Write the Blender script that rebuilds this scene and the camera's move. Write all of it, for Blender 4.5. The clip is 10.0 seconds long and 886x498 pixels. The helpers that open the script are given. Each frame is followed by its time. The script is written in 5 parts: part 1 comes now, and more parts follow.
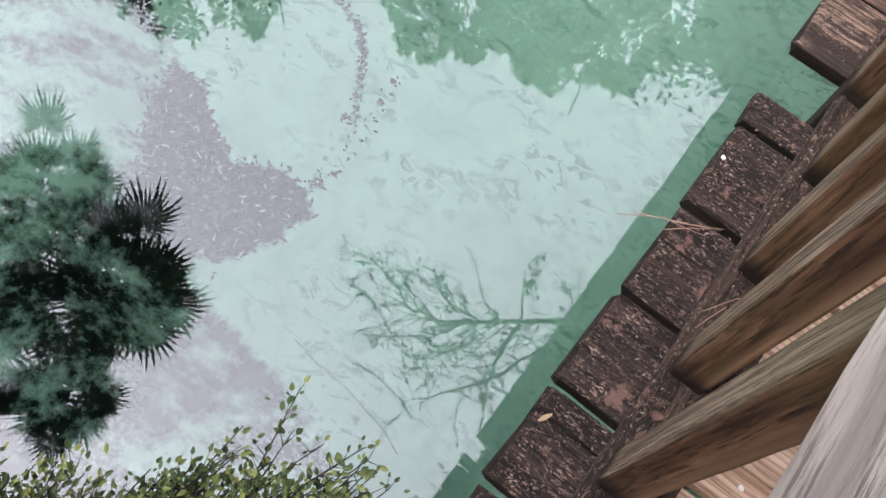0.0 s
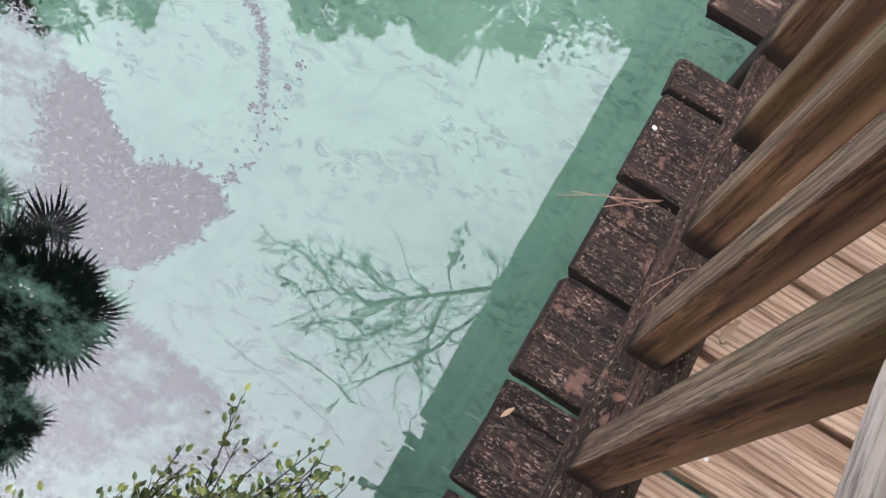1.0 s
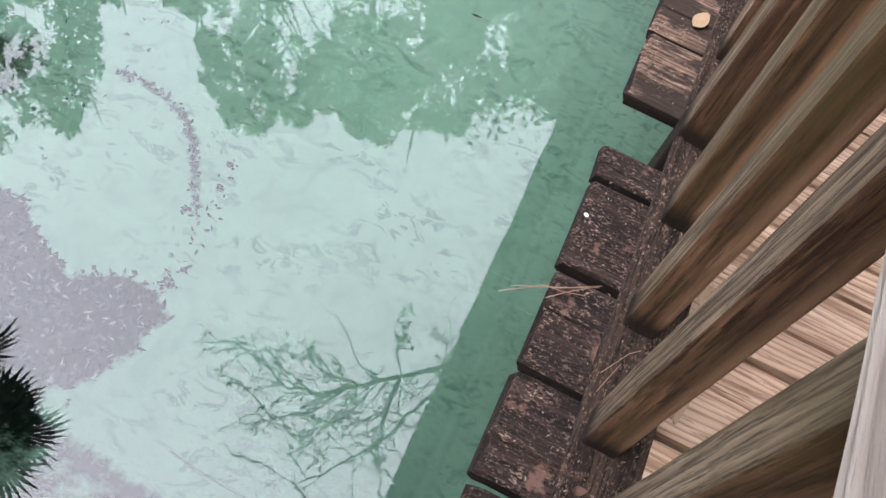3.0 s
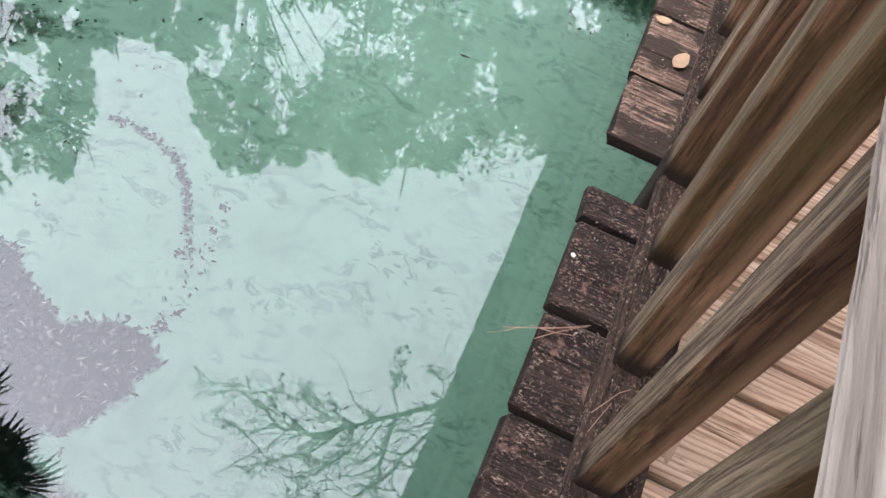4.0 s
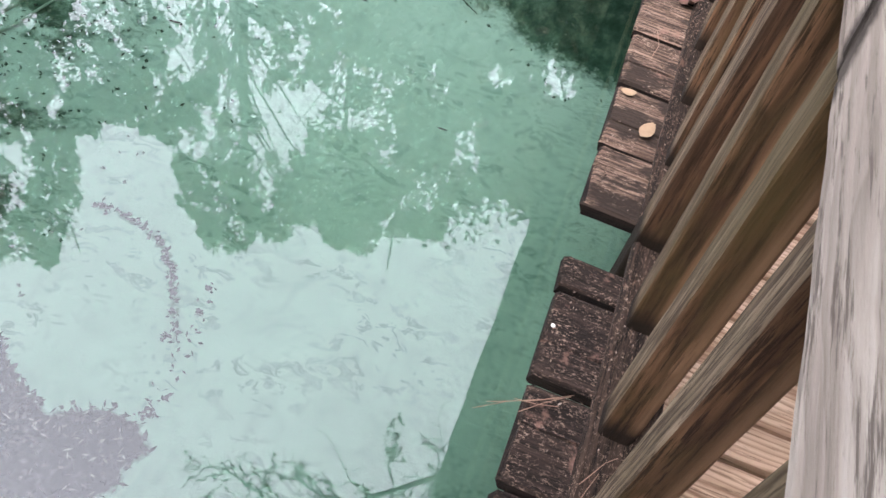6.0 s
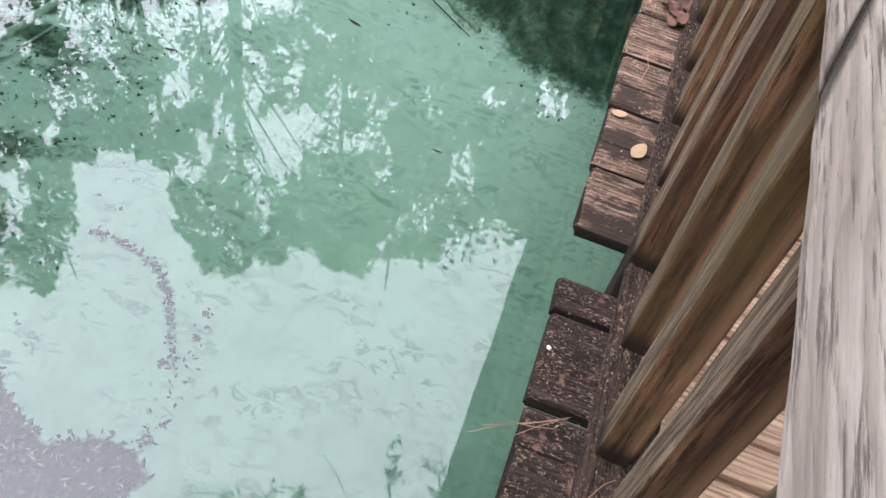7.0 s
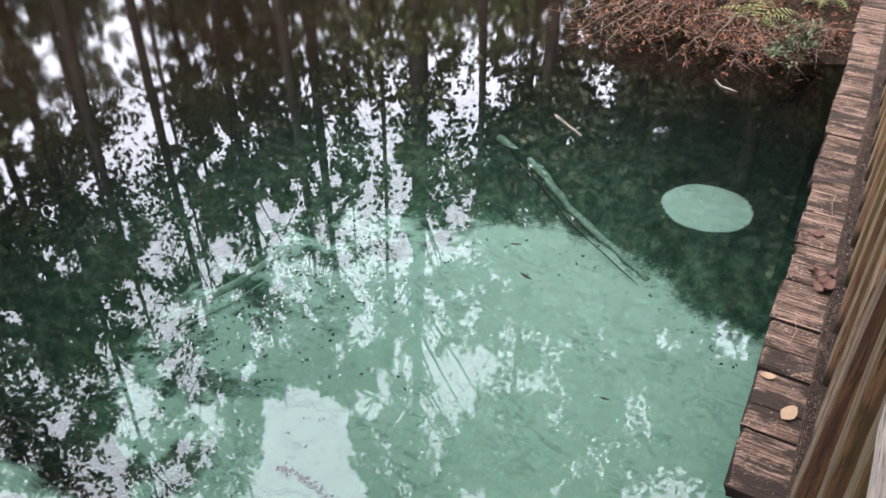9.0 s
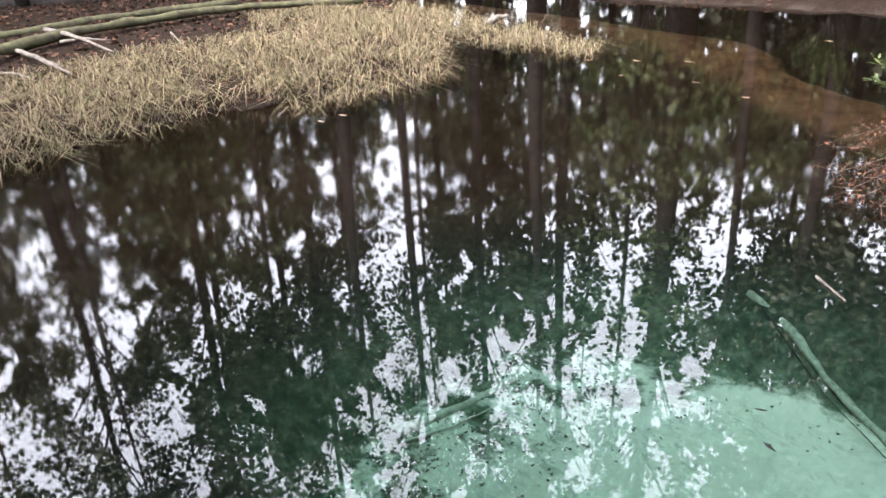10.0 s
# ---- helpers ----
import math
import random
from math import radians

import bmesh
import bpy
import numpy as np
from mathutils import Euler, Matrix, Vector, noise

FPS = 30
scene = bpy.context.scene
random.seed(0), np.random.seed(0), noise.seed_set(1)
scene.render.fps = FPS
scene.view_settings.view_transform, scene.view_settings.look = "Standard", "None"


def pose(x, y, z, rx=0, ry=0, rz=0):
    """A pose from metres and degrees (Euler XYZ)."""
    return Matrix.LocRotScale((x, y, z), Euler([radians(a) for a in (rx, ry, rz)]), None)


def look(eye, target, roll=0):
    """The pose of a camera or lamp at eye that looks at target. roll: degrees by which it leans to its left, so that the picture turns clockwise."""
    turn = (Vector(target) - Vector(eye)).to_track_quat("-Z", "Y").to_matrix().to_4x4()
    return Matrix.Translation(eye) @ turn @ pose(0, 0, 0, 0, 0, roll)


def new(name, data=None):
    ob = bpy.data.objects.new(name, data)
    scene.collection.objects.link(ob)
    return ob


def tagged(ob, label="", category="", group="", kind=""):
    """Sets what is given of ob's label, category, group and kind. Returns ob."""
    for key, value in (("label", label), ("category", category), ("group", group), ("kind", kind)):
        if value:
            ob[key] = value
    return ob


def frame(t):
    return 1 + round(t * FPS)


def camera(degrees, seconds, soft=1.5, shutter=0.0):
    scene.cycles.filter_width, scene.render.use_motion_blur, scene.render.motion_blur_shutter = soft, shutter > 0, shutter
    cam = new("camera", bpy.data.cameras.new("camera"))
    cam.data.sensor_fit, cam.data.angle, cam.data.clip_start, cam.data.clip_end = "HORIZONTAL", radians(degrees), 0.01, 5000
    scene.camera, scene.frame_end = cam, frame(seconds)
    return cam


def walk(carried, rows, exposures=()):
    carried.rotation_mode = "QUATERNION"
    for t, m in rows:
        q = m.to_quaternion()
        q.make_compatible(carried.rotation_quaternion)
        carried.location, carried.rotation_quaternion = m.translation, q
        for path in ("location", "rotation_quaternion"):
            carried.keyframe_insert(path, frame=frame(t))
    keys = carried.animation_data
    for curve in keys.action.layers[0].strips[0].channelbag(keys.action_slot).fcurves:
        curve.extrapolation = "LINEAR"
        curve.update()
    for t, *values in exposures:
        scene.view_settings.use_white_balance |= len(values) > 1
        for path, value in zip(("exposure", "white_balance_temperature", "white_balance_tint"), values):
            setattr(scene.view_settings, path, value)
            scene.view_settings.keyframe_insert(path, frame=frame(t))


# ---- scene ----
TILT = 0.0167         # tilts boardwalk, railing and camera so the reflected deck edge fits the camera's view
EXPOSURE = 3.74
SKY_SAT = 0.23
RIPPLE = 0.00005
WATER_IOR = 1.77
SPRING = (0.446, 0.628, 0.560)
SHALLOW = (0.545, 0.715, 0.670)
TANNIN = (0.53, 0.455, 0.385)
cam = camera(58.0, 10.0)
PATH = [
    (0, (-0.086, -1.071, 1.25), (-0.387, -0.353, -0.592), 16.4),
    (0.5, (-0.138, -1.066, 1.21), (-0.299, -0.319, -0.638), 22.7),
    (1, (-0.144, -1.043, 1.216), (-0.245, -0.264, -0.623), 24.8),
    (1.5, (-0.158, -1.032, 1.216), (-0.226, -0.201, -0.602), 25.5),
    (2, (-0.165, -1.023, 1.221), (-0.232, -0.127, -0.566), 24.9),
    (2.5, (-0.165, -1.015, 1.227), (-0.23, -0.063, -0.531), 23.9),
    (4, (-0.16, -1.001, 1.254), (-0.257, 0.065, -0.435), 20.5),
    (4.5, (-0.154, -0.998, 1.269), (-0.266, 0.112, -0.391), 19.2),
    (5, (-0.154, -0.996, 1.275), (-0.278, 0.153, -0.358), 18.0),
    (5.5, (-0.152, -0.995, 1.281), (-0.283, 0.184, -0.33), 17.3),
    (7, (-0.147, -0.992, 1.297), (-0.296, 0.249, -0.265), 15.4),
    (7.5, (-0.144, -0.999, 1.319), (-0.309, 0.276, -0.212), 14.7),
    (8, (-0.129, -1.023, 1.373), (-0.382, 0.333, -0.076), 12.0),
    (8.5, (-0.105, -1.058, 1.435), (-0.573, 0.356, 0.099), 6.3),
    (9, (-0.079, -1.111, 1.504), (-0.818, 0.324, 0.323), 1.7),
    (9.5, (-0.08, -1.13, 1.53), (-1.102, 0.232, 0.482), -1.0),
    (10, (-0.103, -1.163, 1.539), (-1.401, 0.067, 0.644), -1.5),
]
walk(cam, [(t, Matrix.Rotation(TILT, 4, "Y") @ look(eye, target, roll)) for t, eye, target, roll in PATH],
     [(t, EXPOSURE + de, 6450, 16) for t, de in ((0.0, 0.0), (7.5, 0.0), (9.0, -0.10), (10.0, 0.08))])

# world, sun and exposure are set here
world = bpy.data.worlds.new("sky")
scene.world = world
world.use_nodes = True
wn, wl = world.node_tree.nodes, world.node_tree.links
wn.clear()
sky = wn.new("ShaderNodeTexSky")
sky.sky_type, sky.sun_disc = "NISHITA", False
sky.sun_elevation, sky.sun_rotation = radians(48), radians(200)
sky.dust_density, sky.air_density = 1.6, 1.0
grey = wn.new("ShaderNodeHueSaturation")
grey.inputs["Saturation"].default_value = SKY_SAT
sky_bg = wn.new("ShaderNodeBackground")
sky_bg.inputs["Strength"].default_value = 0.15
sky_out = wn.new("ShaderNodeOutputWorld")
wl.new(sky.outputs[0], grey.inputs["Color"])
wl.new(grey.outputs[0], sky_bg.inputs["Color"])
wl.new(sky_bg.outputs[0], sky_out.inputs["Surface"])

sun = new("sun", bpy.data.lights.new("sun", "SUN"))
sun.data.energy, sun.data.angle, sun.data.color = 0.5, radians(30), (1.0, 0.95, 0.88)
sun.matrix_world = look((0, 0, 0), (math.sin(radians(200)) * -0.67, math.cos(radians(200)) * -0.67, -0.74))

WATER = -2.4          # level of the pool, deck boards lie at 0


# ---- materials ----
def material(name, rough=0.8, spec=0.3):
    m = bpy.data.materials.new(name)
    m.use_nodes = True
    nt = m.node_tree
    b = nt.nodes["Principled BSDF"]
    b.inputs["Roughness"].default_value = rough
    b.inputs["Specular IOR Level"].default_value = spec
    return m, nt, b


def coords(nt, scale=(1, 1, 1), world_space=False):
    if world_space:
        out = nt.nodes.new("ShaderNodeNewGeometry").outputs["Position"]
    else:
        out = nt.nodes.new("ShaderNodeTexCoord").outputs["Object"]
    mp = nt.nodes.new("ShaderNodeMapping")
    mp.inputs["Scale"].default_value = scale
    nt.links.new(out, mp.inputs["Vector"])
    return mp


def noise_tex(nt, vec, scale, detail=6, rough=0.6, distort=0.0):
    n = nt.nodes.new("ShaderNodeTexNoise")
    n.inputs["Scale"].default_value, n.inputs["Detail"].default_value = scale, detail
    n.inputs["Roughness"].default_value, n.inputs["Distortion"].default_value = rough, distort
    nt.links.new(vec.outputs[0], n.inputs["Vector"])
    return n.outputs["Fac"]


def ramp(nt, fac, stops):
    r = nt.nodes.new("ShaderNodeValToRGB")
    els = r.color_ramp.elements
    while len(els) < len(stops):
        els.new(0.5)
    for e, (p, c) in zip(els, stops):
        e.position = p
        e.color = (c, c, c, 1) if isinstance(c, (int, float)) else (*c, 1)
    nt.links.new(fac, r.inputs["Fac"])
    return r.outputs["Color"]


def mix(nt, fac, a, b, mode="MIX"):
    n = nt.nodes.new("ShaderNodeMix")
    n.data_type, n.blend_type = "RGBA", mode
    for slot, v in ((0, fac), (6, a), (7, b)):
        if isinstance(v, (int, float)):
            n.inputs[slot].default_value = v if slot == 0 else (v, v, v, 1)
        elif isinstance(v, tuple):
            n.inputs[slot].default_value = (*v, 1)
        else:
            nt.links.new(v, n.inputs[slot])
    return n.outputs[2]


def math_node(nt, op, a, b=0.0, clamp=False):
    n = nt.nodes.new("ShaderNodeMath")
    n.operation, n.use_clamp = op, clamp
    for slot, v in ((0, a), (1, b)):
        if isinstance(v, (int, float)):
            n.inputs[slot].default_value = v
        else:
            nt.links.new(v, n.inputs[slot])
    return n.outputs[0]


def bump(nt, bsdf, height, strength=0.5, distance=0.004):
    n = nt.nodes.new("ShaderNodeBump")
    n.inputs["Strength"].default_value, n.inputs["Distance"].default_value = strength, distance
    nt.links.new(height, n.inputs["Height"])
    nt.links.new(n.outputs[0], bsdf.inputs["Normal"])
    return n


def attribute(nt, name):
    n = nt.nodes.new("ShaderNodeAttribute")
    n.attribute_name = name
    return n


def rand(nt):
    return nt.nodes.new("ShaderNodeObjectInfo").outputs["Random"]


def shifted(nt, mp):
    """Offset a mapping by the object's own random number, so that no two boards share their grain."""
    r = rand(nt)
    c = nt.nodes.new("ShaderNodeCombineXYZ")
    for i, k in enumerate((37.0, 91.0, 53.0)):
        nt.links.new(math_node(nt, "MULTIPLY", r, k), c.inputs[i])
    nt.links.new(c.outputs[0], mp.inputs["Location"])
    return mp


def wood(name, light, mid, dark, along="x", grain=26.0, fleck=None, knots=False, moss=None, rough=0.85, relief=0.5, half=None, rings=0.0, stretch=0.06, foot_dark=False, cracks=(0.40, 0.51), wet=None, damp=False):
    """Weathered timber: streaky grain along one axis, cracks, stains, pale flecks."""
    m, nt, b = material(name, rough, 0.25)
    st = {"x": (stretch, 1, 1), "y": (1, stretch, 1), "z": (1, 1, stretch)}[along]
    g = shifted(nt, coords(nt, st))
    fine = noise_tex(nt, g, grain * 5.0, 8, 0.70)
    broad = noise_tex(nt, g, grain, 5, 0.6, 0.5)
    st2 = {"x": (0.35, 1, 1), "y": (1, 0.35, 1), "z": (1, 1, 0.35)}[along]
    blot = noise_tex(nt, shifted(nt, coords(nt, st2)), 9.0, 6, 0.65)
    col = ramp(nt, broad, [(0.34, dark), (0.49, mid), (0.63, light)])
    col = mix(nt, ramp(nt, fine, [(cracks[0], 0.95), (cracks[1], 0.0)]), col, tuple(c * 0.5 for c in dark))
    col = mix(nt, ramp(nt, blot, [(0.42, 0.0), (0.72, 0.55)]), col, tuple(c * 0.6 for c in mid))
    if rings:
        rg = shifted(nt, coords(nt, {"x": (0.22, 1, 1), "y": (1, 0.22, 1), "z": (1, 1, 0.12)}[along]))
        wv = nt.nodes.new("ShaderNodeTexWave")
        wv.wave_type, wv.bands_direction, wv.wave_profile = "BANDS", "Y" if along != "y" else "X", "SAW"
        for k, val in (("Scale", 24.0), ("Distortion", 15.0), ("Detail", 3.0), ("Detail Scale", 0.36), ("Detail Roughness", 0.6)):
            wv.inputs[k].default_value = val
        nt.links.new(rg.outputs[0], wv.inputs["Vector"])
        col = mix(nt, ramp(nt, wv.outputs["Fac"], [(0.0, rings), (0.42, 0.0), (0.90, 0.0), (1.0, rings)]), col, tuple(c * 0.8 for c in dark))
    if moss:
        mo = noise_tex(nt, shifted(nt, coords(nt, st2)), 5.0, 5, 0.6)
        col = mix(nt, ramp(nt, mo, [(0.48, 0.0), (0.66, 0.75)]), col, moss)
    if fleck:
        fs_ = {"x": (0.45, 1, 1), "y": (1, 0.45, 1), "z": (1, 1, 0.45)}[along]
        fl = noise_tex(nt, shifted(nt, coords(nt, fs_)), 210.0, 5, 0.8)
        patch = noise_tex(nt, shifted(nt, coords(nt)), 18.0, 7, 0.75)
        f = mix(nt, 1.0, ramp(nt, fl, [(0.545, 0.0), (0.60, 1.0)]), ramp(nt, patch, [(0.42, 0.12), (0.60, 1.0)]), "MULTIPLY")
        col = mix(nt, f, col, fleck)
        rust = noise_tex(nt, shifted(nt, coords(nt)), 13.0, 6, 0.7)
        col = mix(nt, ramp(nt, rust, [(0.59, 0.0), (0.66, 0.7)]), col, (fleck[0] * 0.62, fleck[1] * 0.50, fleck[2] * 0.50))
    if wet:
        soak = noise_tex(nt, shifted(nt, coords(nt, st2)), 11.0, 6, 0.7)
        col = mix(nt, ramp(nt, soak, [(0.50, 0.0), (0.56, 0.92)]), col, wet)
    if damp:
        dn = math_node(nt, "ADD", attribute(nt, "damp").outputs["Fac"], math_node(nt, "MULTIPLY", math_node(nt, "SUBTRACT", blot, 0.5), 1.6))
        col = mix(nt, ramp(nt, dn, [(0.45, 0.0), (0.75, 0.9)]), col, tuple(c * 0.22 for c in dark))
    if half:
        sep = nt.nodes.new("ShaderNodeSeparateXYZ")
        nt.links.new(nt.nodes.new("ShaderNodeTexCoord").outputs["Object"], sep.inputs[0])
        e = math_node(nt, "ADD", sep.outputs["X"], math_node(nt, "MULTIPLY", math_node(nt, "SUBTRACT", broad, 0.5), 0.02))
        col = mix(nt, ramp(nt, math_node(nt, "MULTIPLY", math_node(nt, "SUBTRACT", e, 0.128), 10.0), [(0.36, 0.0), (0.52, 0.62)]), col, half)
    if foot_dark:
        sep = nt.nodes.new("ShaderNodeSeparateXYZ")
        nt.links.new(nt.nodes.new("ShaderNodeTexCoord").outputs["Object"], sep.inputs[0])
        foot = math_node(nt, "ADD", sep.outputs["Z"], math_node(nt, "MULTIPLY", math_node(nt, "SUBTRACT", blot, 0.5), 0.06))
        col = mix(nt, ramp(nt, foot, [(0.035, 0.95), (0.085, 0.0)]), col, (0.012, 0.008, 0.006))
    nt.links.new(col, b.inputs["Base Color"])
    h = math_node(nt, "ADD", fine, math_node(nt, "MULTIPLY", broad, 1.4))
    bump(nt, b, h, relief, 0.004)
    return m


OUTER_WOOD = wood("wet_dark_wood", (0.056, 0.036, 0.028), (0.024, 0.0155, 0.0125), (0.008, 0.0052, 0.0043), "x", 34, fleck=(0.32, 0.225, 0.175), relief=1.0, rings=0.35)
MID_WOOD = wood("damp_brown_wood", (0.36, 0.250, 0.190), (0.190, 0.122, 0.090), (0.030, 0.018, 0.014), "x", 34, fleck=(0.42, 0.31, 0.24), relief=1.0, rings=0.9, wet=(0.026, 0.018, 0.014))
DECK_WOOD = wood("worn_tan_wood", (0.69, 0.500, 0.365), (0.59, 0.405, 0.282), (0.30, 0.175, 0.112), "x", 30, relief=0.8, rings=0.75, stretch=0.05, cracks=(0.36, 0.45))
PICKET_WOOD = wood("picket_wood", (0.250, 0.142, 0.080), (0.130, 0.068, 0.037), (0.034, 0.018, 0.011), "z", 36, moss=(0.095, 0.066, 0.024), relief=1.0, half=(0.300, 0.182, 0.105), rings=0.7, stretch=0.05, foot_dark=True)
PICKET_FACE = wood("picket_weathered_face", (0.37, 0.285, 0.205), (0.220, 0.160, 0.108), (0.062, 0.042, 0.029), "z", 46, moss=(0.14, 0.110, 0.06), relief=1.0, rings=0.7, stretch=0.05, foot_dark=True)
# plank sides, undersides and outer ends are darker than the tops
DARK_SIDE = wood("dark_plank_sides", (0.035, 0.022, 0.017), (0.018, 0.011, 0.009), (0.006, 0.004, 0.0035), "x", 34, relief=1.0)
RAIL_WOOD = wood("silver_grey_wood", (0.365, 0.325, 0.288), (0.275, 0.238, 0.206), (0.135, 0.110, 0.092), "y", 34, relief=1.0, rings=0.40, stretch=0.035, cracks=(0.385, 0.47), damp=True)
RAIL_TOP = wood("worn_rail_edge", (0.46, 0.39, 0.345), (0.27, 0.205, 0.17), (0.09, 0.05, 0.038), "y", 30, fleck=(0.55, 0.46, 0.40), relief=0.9)
BAND_WOOD = wood("littered_dark_wood", (0.065, 0.041, 0.030), (0.028, 0.018, 0.0135), (0.009, 0.006, 0.005), "y", 40, fleck=(0.24, 0.165, 0.125), relief=1.0)


def plain(name, col, col2, scale=8.0, rough=0.7, spec=0.3, relief=0.3, translucent=0.0):
    m, nt, b = material(name, rough, spec)
    n = noise_tex(nt, coords(nt), scale, 6, 0.6)
    base = ramp(nt, n, [(0.3, col), (0.7, col2)])
    nt.links.new(base, b.inputs["Base Color"])
    bump(nt, b, n, relief, 0.01)
    return m


def leaf_material(name, a, b_, c, rough=0.55):
    """Leaves: each island of the mesh takes its own shade."""
    m, nt, b = material(name, rough, 0.25)
    g = nt.nodes.new("ShaderNodeNewGeometry")
    base = ramp(nt, g.outputs["Random Per Island"], [(0.0, a), (0.55, b_), (1.0, c)])
    vein = noise_tex(nt, coords(nt), 40.0, 3)
    base = mix(nt, ramp(nt, vein, [(0.4, 0.0), (0.7, 0.35)]), base, tuple(x * 0.6 for x in a))
    nt.links.new(base, b.inputs["Base Color"])
    return m


BARK = plain("bark", (0.014, 0.0115, 0.0105), (0.044, 0.037, 0.032), 7.0, 0.9, 0.2, 0.9)
DRY_TWIG = plain("dry_twigs", (0.055, 0.040, 0.033), (0.150, 0.112, 0.092), 9.0, 0.9, 0.2, 0.6)
PALE_BARK = plain("pale_bark", (0.09, 0.078, 0.066), (0.22, 0.195, 0.17), 6.0, 0.9, 0.2, 0.7)
LOG = plain("mossy_log", (0.040, 0.033, 0.026), (0.110, 0.112, 0.056), 5.0, 0.9, 0.2, 0.8)
SUNK = plain("sunken_wood", (0.20, 0.22, 0.18), (0.48, 0.50, 0.43), 16.0, 0.9, 0.1, 0.6)
SUNK_PALE = plain("sand_dusted_wood", (0.34, 0.36, 0.31), (0.62, 0.62, 0.55), 16.0, 0.9, 0.1, 0.5)
LEAF_DARK = leaf_material("evergreen_leaves", (0.045, 0.054, 0.028), (0.078, 0.086, 0.044), (0.120, 0.124, 0.066))
LEAF_MID = leaf_material("hardwood_leaves", (0.045, 0.068, 0.025), (0.080, 0.106, 0.038), (0.125, 0.140, 0.055))
LEAF_PALM = leaf_material("palm_leaves", (0.05, 0.080, 0.040), (0.10, 0.140, 0.072), (0.20, 0.235, 0.13))
LEAF_SHRUB = leaf_material("shrub_leaves", (0.030, 0.052, 0.018), (0.075, 0.105, 0.032), (0.24, 0.26, 0.07))
LEAF_BANK = leaf_material("bank_bush_leaves", (0.030, 0.048, 0.026), (0.070, 0.092, 0.050), (0.15, 0.17, 0.10))
LEAF_DEAD = leaf_material("dead_leaves", (0.028, 0.014, 0.009), (0.062, 0.029, 0.017), (0.14, 0.070, 0.042), 0.8)
LEAF_RUST = leaf_material("rusty_foliage", (0.022, 0.012, 0.008), (0.075, 0.034, 0.020), (0.19, 0.084, 0.046), 0.8)
LEAF_TAN = leaf_material("tan_leaf", (0.30, 0.195, 0.12), (0.37, 0.255, 0.165), (0.42, 0.31, 0.22), 0.7)
LEAF_RED = leaf_material("red_leaf", (0.055, 0.027, 0.022), (0.115, 0.060, 0.047), (0.24, 0.145, 0.110), 0.7)
LITTER = leaf_material("sunken_litter", (0.006, 0.006, 0.006), (0.016, 0.014, 0.014), (0.060, 0.053, 0.050), 0.8)
PALE_LITTER = leaf_material("pale_sunken_leaves", (0.05, 0.042, 0.038), (0.10, 0.085, 0.076), (0.22, 0.19, 0.17), 0.8)
ALGAE = leaf_material("sunken_algae", (0.07, 0.09, 0.07), (0.15, 0.18, 0.15), (0.28, 0.30, 0.26), 0.9)
CRUMBS = leaf_material("crumbs", (0.035, 0.022, 0.016), (0.10, 0.066, 0.048), (0.38, 0.30, 0.25), 0.9)
REED = leaf_material("dry_reeds", (0.055, 0.040, 0.027), (0.285, 0.215, 0.132), (0.135, 0.142, 0.062), 0.8)
FERN = leaf_material("fern_fronds", (0.06, 0.085, 0.03), (0.11, 0.135, 0.05), (0.18, 0.175, 0.08), 0.7)
NEEDLE = plain("pine_needle", (0.28, 0.165, 0.12), (0.38, 0.245, 0.18), 20, 0.7)
WHITE = plain("droppings", (0.75, 0.72, 0.68), (0.82, 0.80, 0.76), 30, 0.8)
NAIL = plain("rusty_nail", (0.05, 0.03, 0.022), (0.11, 0.06, 0.04), 60, 0.6, 0.4)


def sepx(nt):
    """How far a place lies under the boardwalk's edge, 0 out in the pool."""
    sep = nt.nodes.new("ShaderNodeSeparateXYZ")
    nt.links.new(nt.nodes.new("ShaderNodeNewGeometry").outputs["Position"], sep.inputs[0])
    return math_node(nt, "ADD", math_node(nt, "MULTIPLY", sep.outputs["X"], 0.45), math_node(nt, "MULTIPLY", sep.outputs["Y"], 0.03))


